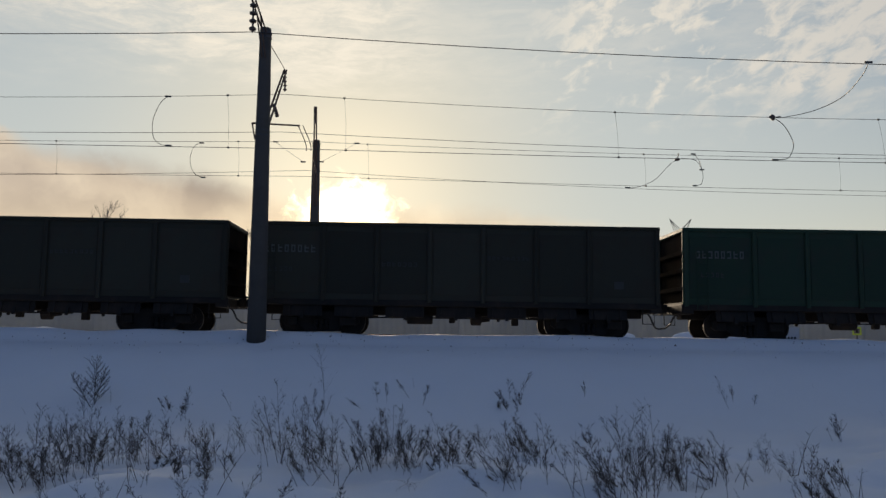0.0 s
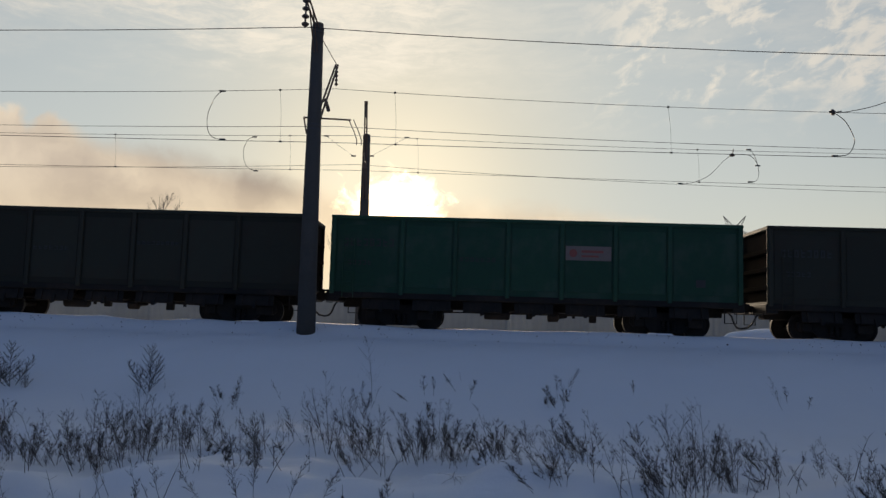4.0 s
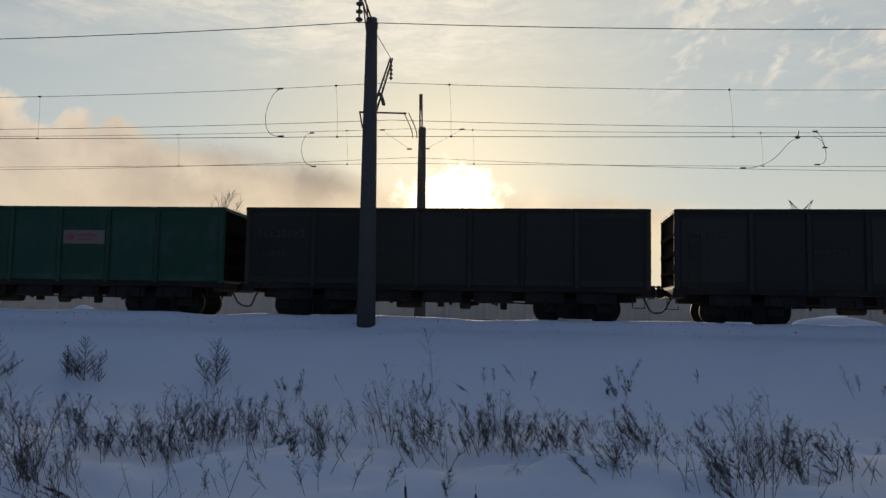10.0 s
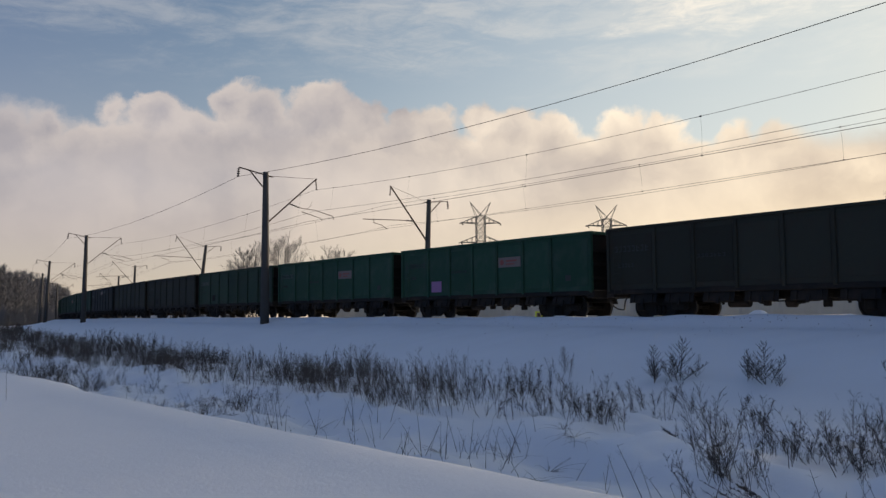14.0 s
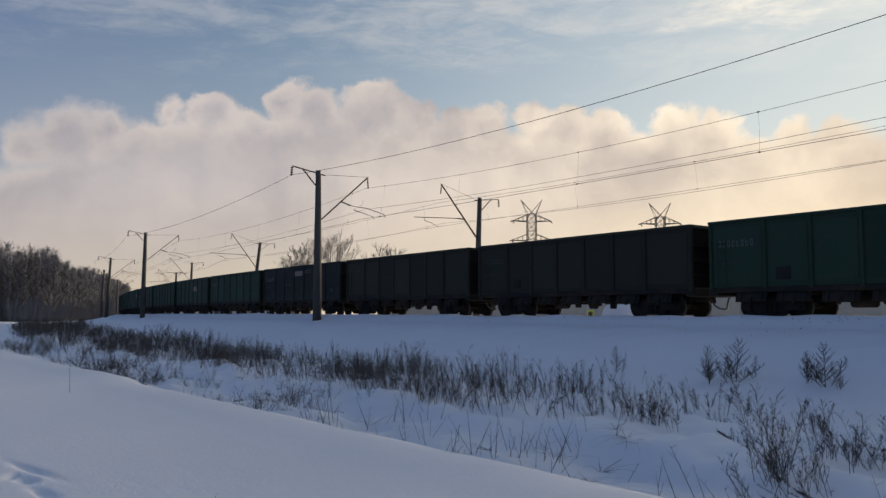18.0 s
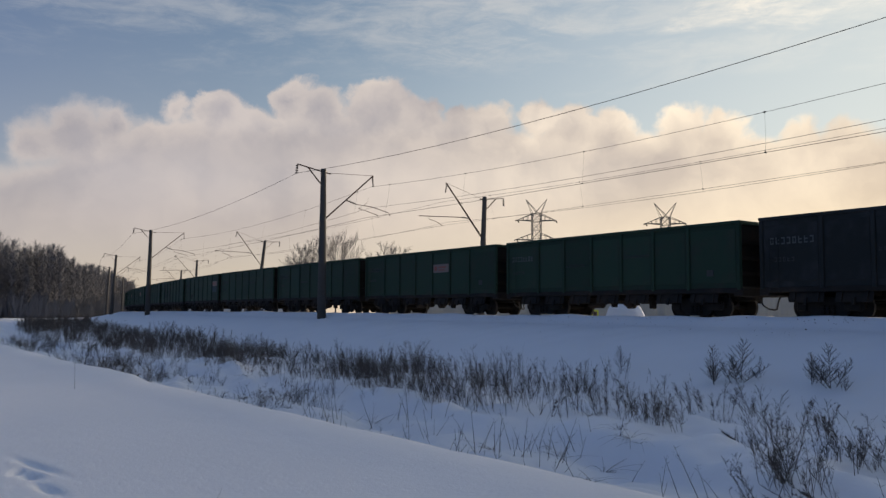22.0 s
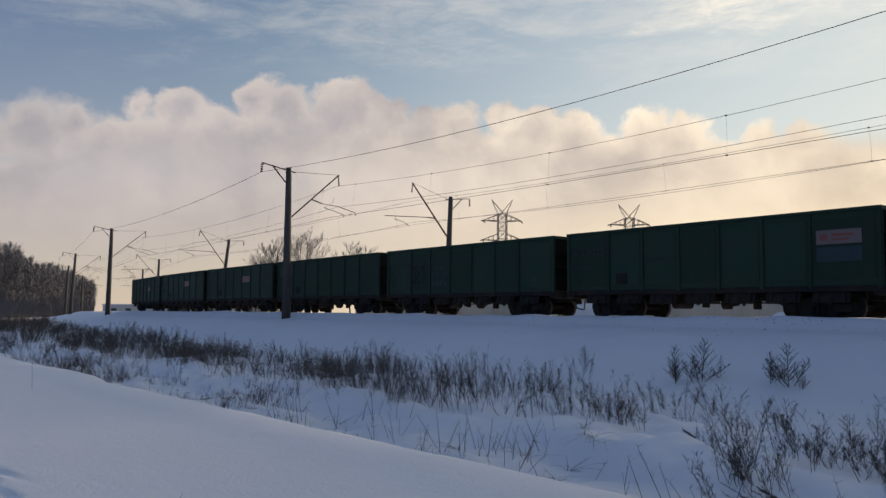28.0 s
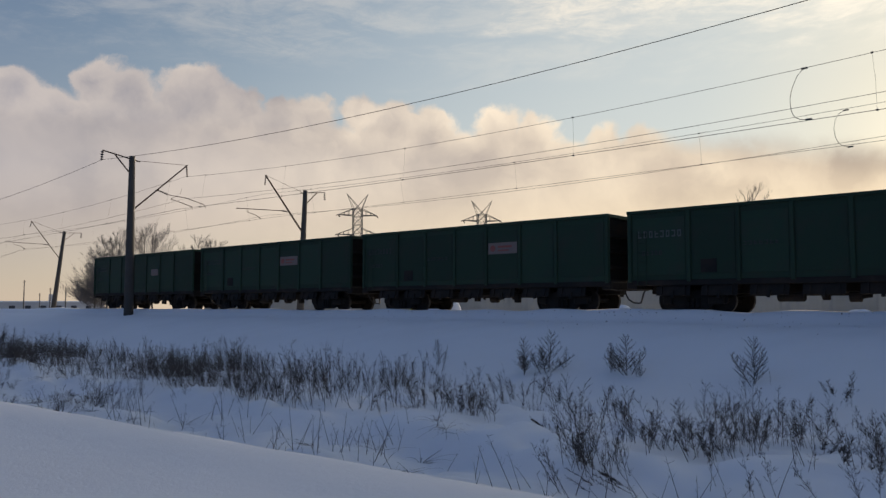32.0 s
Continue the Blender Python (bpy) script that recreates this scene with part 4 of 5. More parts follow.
# ---- plants ----
class Sprig:
    """Gathers thin tapered twigs and seed heads as plain lists."""

    def __init__(self, rng):
        self.v, self.f, self.rng = [], [], rng

    def stem(self, pts, r0, r1):
        n = len(pts)
        k0 = len(self.v)
        for i, p in enumerate(pts):
            d = pts[min(i + 1, n - 1)] - pts[max(i - 1, 0)]
            u = np.cross(d, (0.31, 0.72, 0.2))
            u /= np.linalg.norm(u) + 1e-9
            w = np.cross(d, u)
            w /= np.linalg.norm(w) + 1e-9
            r = r0 + (r1 - r0) * i / (n - 1)
            for q in range(3):
                self.v.append(p + r * (math.cos(2.094 * q) * u + math.sin(2.094 * q) * w))
        for i in range(n - 1):
            k = k0 + 3 * i
            for q in range(3):
                c = (q + 1) % 3
                self.f += [(k + q, k + c, k + 3 + c), (k + q, k + 3 + c, k + 3 + q)]

    def spike(self, a, b, r):
        d = b - a
        u = np.cross(d, (0.31, 0.72, 0.2))
        u /= np.linalg.norm(u) + 1e-9
        w = np.cross(d, u)
        w /= np.linalg.norm(w) + 1e-9
        k = len(self.v)
        self.v += [a + r * u, a - 0.5 * r * u + 0.87 * r * w, a - 0.5 * r * u - 0.87 * r * w, b]
        self.f += [(k, k + 1, k + 3), (k + 1, k + 2, k + 3), (k + 2, k, k + 3)]

    def seed(self, p, size):
        r = self.rng
        k = len(self.v)
        self.v += [p + size * np.array([r.uniform(-1, 1), r.uniform(-1, 1), r.uniform(-1, 1.6)]) for _ in range(3)]
        self.f.append((k, k + 1, k + 2))

    def arrays(self):
        return np.array(self.v), np.array(self.f)


def weed_shape(seed, stems, full):
    """Slender dry weed a metre high: stems with short branches that rise beside them."""
    rng = random.Random(seed)
    g = Sprig(rng)
    for st in range(stems):
        ang, lean, top = rng.uniform(0, 6.28), rng.uniform(0.02, 0.24), rng.uniform(0.5, 1.0) if st else 1.0
        base = np.array([rng.uniform(-0.2, 0.2), rng.uniform(-0.2, 0.2), 0.0]) * (1 if st else 0)
        crook = np.array([rng.uniform(-0.2, 0.2), rng.uniform(-0.2, 0.2), 0.0])
        way = np.array([math.cos(ang) * lean, math.sin(ang) * lean, top])

        def at(f):
            return base + way * f + crook * f * f
        g.stem([at(i / 5) for i in range(6)], 0.0052, 0.0014)
        for j in range(int(rng.randint(16, 26) * full)):
            f = rng.uniform(0.22, 0.99) ** 0.8
            a = rng.uniform(0, 6.28)
            ln = (0.06 + 0.30 * (1.05 - f) * rng.uniform(0.4, 1.0)) * top
            p = at(f)
            out = np.array([math.cos(a), math.sin(a), 0.0])
            q = p + ln * (out * rng.uniform(0.25, 0.7) + np.array([0, 0, rng.uniform(0.6, 1.0)]))
            g.spike(p, q, 0.0036)
            for _ in range(rng.randint(1, 4)):
                g.seed(p + (q - p) * rng.uniform(0.35, 1.05), rng.uniform(0.005, 0.012))
            if rng.random() < 0.6 and f < 0.85:
                h = p + (q - p) * 0.5
                g.spike(h, h + 0.5 * ln * (out * 0.7 + np.array([rng.uniform(-.4, .4), rng.uniform(-.4, .4), 0.8])), 0.003)
        for _ in range(int(14 * full)):
            g.seed(at(rng.uniform(0.78, 1.0)), rng.uniform(0.005, 0.011))
    return g.arrays()


def herb_shape(seed, n, h, lean):
    """Feathery dry herb: n stems from one root, each with fine branches rising close beside it and small twigs on them."""
    rng = random.Random(seed)
    g = Sprig(rng)
    for st in range(n):
        top = h * (rng.uniform(0.35, 0.98) if st else 1.0)
        root = 0.03 + 0.017 * n
        base = np.array([rng.gauss(0, root), rng.gauss(0, root), 0.0])
        way = np.array([top * (lean + rng.gauss(0, 0.24 if st else 0.04)), top * rng.gauss(0, 0.24), top])
        crook = np.array([rng.uniform(-0.12, 0.12), rng.uniform(-0.12, 0.12), 0.0]) * top

        def at(f):
            return base + way * f + crook * (f * f - f)
        g.stem([at(i / 5) for i in range(6)], 0.0030 + 0.0016 * top, 0.0012)
        low = rng.uniform(0.04, 0.32)
        bare = rng.random() < 0.2
        up = way / np.linalg.norm(way)
        for j in range(rng.randint(4, 7) if bare else rng.randint(15, 30)):
            f = low + (0.97 - low) * rng.random() ** 1.05
            a = rng.uniform(0, 6.28)
            ln = (0.05 + 0.36 * (1.0 - f) ** 0.6 * rng.uniform(0.3, 1.0)) * top
            p = at(f)
            d = up + np.array([math.cos(a), math.sin(a), rng.uniform(-0.25, 0.35)]) * rng.uniform(0.35, 1.0)
            q = p + ln * d
            g.spike(p, q, 0.0021)
            for k in range(rng.randint(4, 7)):
                c = p + (q - p) * rng.uniform(0.15, 1.0)
                tw = (d * 0.6 + np.array([rng.uniform(-1, 1), rng.uniform(-1, 1), rng.uniform(-0.4, 1.0)])) * rng.uniform(0.016, 0.046)
                wv = np.cross(tw, (0.3, 0.8, 0.1)) * 0.065
                m = len(g.v)
                g.v += [c - wv, c + wv, c + tw]
                g.f.append((m, m + 1, m + 2))
        for j in range(rng.randint(2, 6)):                      # curled leaves left on the stem
            g.seed(at(rng.uniform(0.08, 0.7)) + np.array([rng.uniform(-0.02, 0.02), rng.uniform(-0.02, 0.02), 0.0]), rng.uniform(0.008, 0.017))
    return g.arrays()


def stalk_shape(seed):
    """A bare leaning stalk with a few twigs at its head."""
    rng = random.Random(seed)
    g = Sprig(rng)
    a, lean = rng.uniform(0, 6.28), rng.uniform(0.05, 0.5)
    way, sag = np.array([math.cos(a) * lean, math.sin(a) * lean, 1.0]), rng.uniform(-0.25, 0.0)

    def at(f):
        return way * f + np.array([0, 0, sag * f * f])
    g.stem([at(i / 6) for i in range(7)], 0.0075, 0.002)
    for j in range(rng.randint(2, 8)):
        f = rng.uniform(0.45, 1.0)
        p = at(f)
        g.spike(p, p + np.array([rng.uniform(-.1, .1), rng.uniform(-.1, .1), rng.uniform(0.03, 0.14)]), 0.003)
    return g.arrays()


def bush_shape(seed, stems, spread):
    """Low feathery bush a metre high: ascending branches in tiers on a few stems."""
    rng = random.Random(seed)
    g = Sprig(rng)
    for st in range(stems):
        ang, lean = rng.uniform(0, 6.28), rng.uniform(0.15, 0.75) * spread if st else 0.08
        top = rng.uniform(0.45, 0.8) if st else 1.0
        way = np.array([math.cos(ang) * lean, math.sin(ang) * lean, top])
        base = np.array([math.cos(ang), math.sin(ang), 0]) * rng.uniform(0, 0.12)

        def at(f):
            return base + way * f
        g.stem([at(i / 4) for i in range(5)], 0.008, 0.003)
        n = 30 if not st else 22
        for j in range(n):
            f = 0.12 + 0.85 * j / n
            a = j * 2.4 + rng.uniform(-0.5, 0.5)
            ln = (0.42 * (1.05 - f) + 0.06) * top * rng.uniform(0.75, 1.15)
            p = at(f)
            out = np.array([math.cos(a) * 0.7, math.sin(a) * 0.7, rng.uniform(0.5, 1.0)])
            q = p + ln * out
            g.stem([p, p + 0.55 * ln * out + np.array([0, 0, -0.02]), q + np.array([0, 0, 0.03])], 0.0042, 0.002)
            for k in range(10):
                h = p + (q - p) * (0.2 + 0.8 * k / 10)
                sd = np.array([rng.uniform(-1, 1), rng.uniform(-1, 1), rng.uniform(0.2, 1.0)])
                g.spike(h, h + ln * rng.uniform(0.12, 0.34) * (out * 0.5 + 0.75 * sd), 0.003)
    return g.arrays()


def tuft_shape(seed):
    """A tuft of thin bent grass, half lying on the snow."""
    rng = random.Random(seed)
    g = Sprig(rng)
    lay = rng.uniform(0, 6.28)
    for st in range(rng.randint(9, 16)):
        a = lay + rng.gauss(0, 0.9)
        reach, up, droop = rng.uniform(0.3, 1.1), rng.uniform(0.5, 1.1), rng.uniform(0.2, 0.75)
        pts = [np.array([math.cos(a) * reach * f, math.sin(a) * reach * f, up * f - droop * f * f * 1.3]) for f in (0, 0.25, 0.5, 0.75, 1.0)]
        g.stem(pts, 0.006, 0.002)
    return g.arrays()


WEEDS = [weed_shape(i, (1, 2, 1, 3, 4)[i % 5], 0.6 + 0.2 * (i % 4)) for i in range(20)]
FANS = [herb_shape(300 + i, (3, 5, 2, 6, 4, 5)[i % 6], 1.0, 0.0) for i in range(24)]
STALKS = [stalk_shape(i) for i in range(10)]
TUFTS = [tuft_shape(i) for i in range(8)]


def planted(name, label, shapes, spots, thin=1.0, wind=(0.0, 0.0)):
    """Many plants joined into one mesh. spots: x, y, height."""
    rng = random.Random(len(spots))
    vs, fs, n = [], [], 0
    for x, y, h in spots:
        v, f = rng.choice(shapes)
        turn, lx, ly = rng.uniform(0, 6.28), rng.gauss(wind[0], 0.10), rng.gauss(wind[1], 0.10)
        c, s = math.cos(turn), math.sin(turn)
        wide = (0.45 + 0.55 * h) * thin
        p = np.stack([(v[:, 0] * c - v[:, 1] * s) * wide, (v[:, 0] * s + v[:, 1] * c) * wide, v[:, 2] * h], 1)
        p[:, 0] += p[:, 2] * lx
        p[:, 1] += p[:, 2] * ly
        p += np.array([x, y, float(ground(x, y)) - 0.03])
        vs.append(p)
        fs.append(f + n)
        n += len(v)
    me = mesh_of(np.concatenate(vs).tolist(), np.concatenate(fs).tolist(), name, STALK)
    return tagged(new(name, me), label, "dry weeds", kind="stuff")


def scattered(count, x0, x1, e0, e1, h0, h1, clump, seed, cut=0.0):
    """Uneven scatter along the ditch: e is the distance from the track."""
    rng = np.random.RandomState(seed)
    out = []
    while len(out) < count:
        x, e = rng.uniform(x0, x1), rng.uniform(e0, e1)
        y = float(np.interp(x, TRACK_X, TRACK_Y)) - e
        v = float(wobble(np.array([x]), np.array([y * 1.3]), clump, seed + 1)[0])
        if v < cut + rng.uniform(-0.35, 0.35):
            continue
        out.append((x, y, rng.uniform(h0, h1) * (0.8 + 0.2 * min(v, 1.2))))
    return out


def polar(az, dist, z=None):
    a = radians(az)
    x, y = -dist * math.sin(a), dist * math.cos(a)
    return x, y, float(ground(x, y)) if z is None else z


# clumps along the ditch, place by place: x, y, height, lean to the right as seen from the road, stems
DITCH_A = [(-6.57, 11.53, 0.82, -0.32, 4), (-6.6, 11.51, 0.77, 0.09, 3), (-6.31, 11.91, 0.8, -0.1, 4), (-6.43, 11.81, 0.49, 0.34, 2), (-6.01, 11.84, 0.59, -0.21, 7), (-5.74, 11.83, 0.58, -0.21, 6),
           (-5.93, 12.29, 1.04, 0.07, 4), (-6.3, 13.44, 0.85, -0.15, 4), (-6.03, 13.5, 1.05, -0.13, 3), (-5.68, 12.71, 0.49, 0.07, 5), (-5.41, 12.62, 0.71, 0.01, 6), (-5.23, 12.53, 0.92, 0.05, 3),
           (-5.37, 13.32, 0.98, 0.05, 3), (-5.11, 13.27, 0.7, -0.04, 3), (-4.88, 13.14, 0.78, -0.04, 6), (-4.61, 13.05, 0.87, -0.04, 3)]
DITCH_B = [(-4.55, 13.07, 0.27, 0.62, 4), (-4.23, 13.04, 1.0, -0.24, 3), (-3.7, 11.56, 0.4, 0.06, 2), (-5.61, 17.77, 0.71, 0.17, 3), (-6.09, 18.35, 0.36, -0.45, 2), (-3.46, 11.7, 0.73, -0.04, 5),
           (-3.62, 12.71, 0.71, -0.04, 3), (-3.57, 13.09, 0.64, -0.12, 1), (-3.26, 13.49, 0.58, -0.3, 1), (-3.22, 12.73, 0.31, -0.32, 1), (-2.55, 12.84, 0.94, -0.26, 3), (-2.55, 12.84, 0.94, 0.16, 3),
           (-2.69, 13.33, 1.21, -0.01, 2), (-2.46, 14.32, 0.89, -0.16, 2), (-2.07, 12.86, 0.89, -0.13, 5), (-1.93, 12.37, 0.68, -0.2, 5), (-1.79, 12.53, 0.95, -0.1, 5), (-2.66, 18.2, 0.6, -0.07, 4)]
DITCH_C = [(-1.7, 12.18, 0.59, -0.41, 4), (-1.45, 11.95, 1.03, 0.06, 2), (-1.66, 15.31, 0.48, -0.02, 1), (-1.13, 12.72, 0.75, -0.07, 6), (-1.03, 12.61, 0.91, 0.06, 6), (-0.98, 15.12, 0.78, 0.05, 4),
           (-0.64, 13.1, 0.84, 0.06, 7), (-0.93, 12.96, 0.54, 0.05, 3), (-0.38, 12.25, 0.48, -0.19, 4), (-0.35, 12.96, 0.36, 0.24, 2), (0.14, 11.47, 0.73, -0.31, 6), (0.06, 11.66, 0.58, 0.13, 4),
           (0.32, 12.42, 0.51, -0.04, 2), (0.76, 10.99, 0.73, -0.39, 5), (0.77, 10.92, 0.4, -1.04, 5), (0.87, 14.45, 0.41, -0.67, 1)]
DITCH_D = [(1.07, 10.99, 0.83, -0.23, 4), (1.5, 13.48, 0.45, -0.66, 4), (1.54, 13.48, 0.71, -0.13, 5), (1.55, 12.68, 0.76, -0.12, 4), (1.41, 10.95, 0.97, -0.16, 1), (2.02, 10.88, 0.97, -0.16, 5),
           (2.31, 11.01, 0.65, -0.57, 5), (2.39, 10.99, 0.41, -0.6, 4), (3.58, 16.21, 0.57, -0.49, 1), (2.98, 16.54, 0.44, -0.56, 2), (2.27, 10.58, 0.46, -0.82, 3), (2.51, 10.62, 0.91, -0.07, 2),
           (2.64, 10.65, 1.29, -0.05, 5), (2.9, 11.21, 1.1, -0.1, 6), (3.45, 12.56, 0.87, -0.24, 5), (3.32, 11.52, 0.88, -0.21, 4)]
DITCH_E = [(3.6, 12.03, 0.83, -0.29, 2), (3.61, 12.22, 0.74, 0.01, 2), (2.83, 11.35, 0.66, -0.33, 2), (4.24, 12.38, 0.69, -0.54, 5), (4.09, 12.2, 0.6, -0.3, 3), (4.06, 12.21, 0.18, -1.5, 3),
           (3.79, 11.0, 0.58, -0.03, 1), (4.82, 10.74, 0.71, 0.04, 2), (4.97, 10.67, 0.22, -0.81, 4), (5.12, 10.55, 0.71, -0.35, 4), (5.36, 10.97, 0.46, -0.28, 4), (7.95, 16.12, 0.54, -0.15, 3)]
SLOPE = [(6.84, 19.28, 0.79, -0.42, 1), (7.18, 19.62, 0.38, -0.18, 1), (7.38, 19.18, 0.31, 0.1, 1), (3.51, 19.86, 0.37, -0.03, 1), (1.65, 19.14, 0.5, -0.32, 7), (1.87, 19.62, 0.53, -0.08, 3),
         (2.09, 20.1, 0.53, 0.52, 1), (-1.41, 19.3, 0.47, -0.02, 1), (-1.3, 19.31, 0.44, -0.02, 1), (-0.73, 19.58, 0.47, -0.72, 1), (-0.34, 19.25, 0.47, 0.25, 1), (-1.78, 18.89, 0.27, -1.29, 1),
         (-4.76, 18.65, 0.48, -0.51, 1)]
SHELF_A = [(-15.25, 10.88, 1.46, -0.14, 6), (-15.39, 11.31, 1.39, -0.17, 6), (-15.11, 11.43, 1.29, -0.0, 5), (-14.91, 11.69, 0.89, -0.07, 5), (-15.31, 12.35, 1.4, -0.05, 2), (-15.07, 12.35, 0.91, -0.01, 3),
           (-13.33, 11.62, 0.96, -0.12, 3), (-13.23, 11.45, 1.0, 0.14, 3), (-13.75, 12.31, 0.92, 0.01, 3), (-15.23, 14.02, 0.91, 0.1, 5), (-13.48, 12.75, 0.94, -0.2, 5), (-13.25, 12.98, 0.99, -0.14, 4),
           (-12.78, 12.76, 0.95, -0.05, 3), (-11.94, 12.49, 0.76, -0.17, 6), (-11.51, 12.29, 0.84, -0.07, 5), (-11.22, 12.3, 1.1, -0.09, 5)]
SHELF_B = [(-10.74, 12.08, 0.95, -0.16, 6), (-11.08, 12.63, 0.99, -0.04, 3), (-13.05, 15.38, 0.72, -0.18, 3), (-12.54, 15.26, 0.76, -0.25, 3), (-12.3, 15.46, 0.77, 0.18, 2), (-11.92, 15.37, 0.69, 0.27, 2),
           (-11.26, 15.38, 0.84, -0.35, 3), (-11.13, 15.4, 0.6, 0.12, 2), (-9.29, 12.18, 0.17, -3.11, 3), (-6.46, 8.79, 0.71, -0.28, 2), (-6.73, 9.65, 0.92, -0.19, 5), (-6.51, 9.7, 1.35, -0.1, 6),
           (-6.36, 9.84, 0.82, -0.22, 6), (-6.16, 9.69, 1.39, -0.05, 5), (-6.68, 9.81, 1.22, -0.16, 4), (-6.25, 9.56, 0.26, -1.88, 6)]
SHELF_C = [(-6.78, 11.19, 0.59, -0.25, 4), (-6.95, 11.5, 0.9, -0.06, 3), (-7.3, 11.9, 0.8, -0.21, 3), (-7.6, 12.3, 0.6, -0.1, 3), (-12.45, 15.33, 0.48, -0.24, 1), (-15.27, 15.66, 0.66, -0.66, 1)]

REEDS = [(-2.69, 18.54, 1.53, -0.14, 1), (-3.77, 10.44, 0.37, -0.75, 1), (-1.37, 10.71, 0.32, -0.09, 2), (-5.13, 10.46, 0.59, 0.16, 1), (-4.43, 10.41, 0.6, -0.21, 2), (-4.23, 10.46, 0.6, -0.1, 1), (-3.1, 10.44, 0.59, -0.22, 1), (-2.96, 10.45, 0.59, -0.01, 1), (-2.52, 10.5, 0.59, 0.4, 1), (-2.08, 10.5, 0.44, 0.46, 1), (-1.79, 11.39, 0.39, -0.73, 1)]


def dry_weed(x, y, h, lean, n, seed):
    v, f = herb_shape(seed, n + n // 2, h, max(-1.6, lean))
    ob = new("dry_weed", mesh_of(v.tolist(), f.tolist(), "dry_weed", STALK))
    ob.matrix_world = pose(x, y, float(ground(x, y)) - 0.02, 0, 0, math.degrees(math.atan2(-x, y)))
    label = "bushy clump of feathery dry weeds standing in snow" if n > 4 else "small clump of feathery dry weeds standing in snow" if n > 2 else "thin dry weed stem poking out of the snow"
    return tagged(ob, label, "dry weed", "weeds in the ditch")


for k, row in enumerate(DITCH_A + DITCH_B + DITCH_C + DITCH_D + DITCH_E + SLOPE + SHELF_A + SHELF_B + SHELF_C + REEDS):
    dry_weed(*row, 700 + k)
planted("dry_weeds", "dense band of dry brown weeds along the ditch", FANS, scattered(590, -48, -16.0, 10.6, 16.0, 0.5, 1.25, 0.9, 31, -0.25), 0.9, (-0.1, 0.0))
planted("dry_weeds", "thin upright dry weeds along the ditch", WEEDS, scattered(380, -48, -16.0, 8.6, 15.8, 0.3, 1.0, 1.2, 32, -0.1), 1.0, (-0.05, 0.0))
planted("dry_weeds", "dry weeds along the bottom of the ditch", FANS, scattered(260, -72, -19, 16.4, 20.0, 0.4, 0.95, 0.5, 36, 0.0), 1.1)
planted("dry_weeds", "distant dry scrub along the foot of the embankment", WEEDS, scattered(1400, -125, -46, 8.5, 17.0, 0.7, 1.4, 0.3, 41, -0.6), 2.0)
planted("dry_weeds", "small feathery dry weeds between the clumps", FANS, scattered(60, -15, 5, 12.2, 15.8, 0.25, 0.65, 1.3, 57, 0.1), 0.9, (-0.1, 0.0))
planted("dry_weeds", "thin scatter of dry weeds on the slope", WEEDS, scattered(85, -16, 6, 11.0, 15.8, 0.15, 0.55, 1.0, 51, 0.0), 1.0, (-0.1, 0.0))
planted("dry_stalks", "bare leaning stalks poking through the snow", STALKS, scattered(170, -18, 6, 15.2, 19.6, 0.35, 1.0, 0.9, 61, 0.0))
planted("dry_grass", "bent tufts of dry grass lying in the ditch", TUFTS, scattered(70, -34, 8, 15.4, 19.6, 0.2, 0.5, 0.8, 95, 0.1))
planted("dry_stalks", "bare broken stalks behind the snow bank", STALKS, scattered(120, -26, -3, 17.2, 20.4, 0.25, 0.75, 1.3, 91, -0.1))
planted("dry_stalks", "bare thin stalks on the embankment slope", STALKS, scattered(12, -22, 12, 6.5, 10.0, 0.12, 0.35, 0.9, 71, -0.2), 0.6)
planted("dry_stalks", "two thin stalks standing on the snow bank", STALKS[:2], [(-16.3, 2.38, 0.85), (-6.26, 1.95, 0.09)], 0.5)


def cattail(az, dist, top):
    """Reed mace: a stiff stem with a dark velvety head."""
    x, y, z = polar(az, dist)
    t = tagged(new("cattail"), "dark brown cattail head on a stiff stem in the ditch", "cattail", "cattails in the ditch")
    t.matrix_world = pose(x, y, z - 0.05, 2, -3, 0)
    h = EYE[2] + top - z
    bm = bmesh.new()
    tube(bm, [(0, 0, 0), (0.01, 0, h * 0.6), (0, 0, h + 0.12)], 0.005, 6, 0.002)
    part("stem", bm, STALK, t)
    bm = bmesh.new()
    lathe(bm, [(0.005, h - 0.17), (0.014, h - 0.155), (0.016, h - 0.08), (0.014, h - 0.015), (0.004, h)], 10)
    part("seed_head", bm, BARK, t, "dark brown velvety seed head")


cattail(9.8, 9.6, -1.98)
cattail(4.8, 9.6, -2.06)


def dry_bush(x, y, h, seed, stems, spread, wide=1.0):
    v, f = bush_shape(seed, stems, spread) if h > 0.55 or stems > 2 else weed_shape(seed, 1 + seed % 2, 1.4)
    ob = new("dry_bush", mesh_of((v * np.array([h * wide, h * wide, h])).tolist(), f.tolist(), "dry_bush", STALK))
    ob.matrix_world = pose(x, y, float(ground(x, y)) - 0.03, 0, 0, seed * 57)
    return tagged(ob, "feathery dry brown bush alone on the snowy slope", "bush", "bushes on the slope")


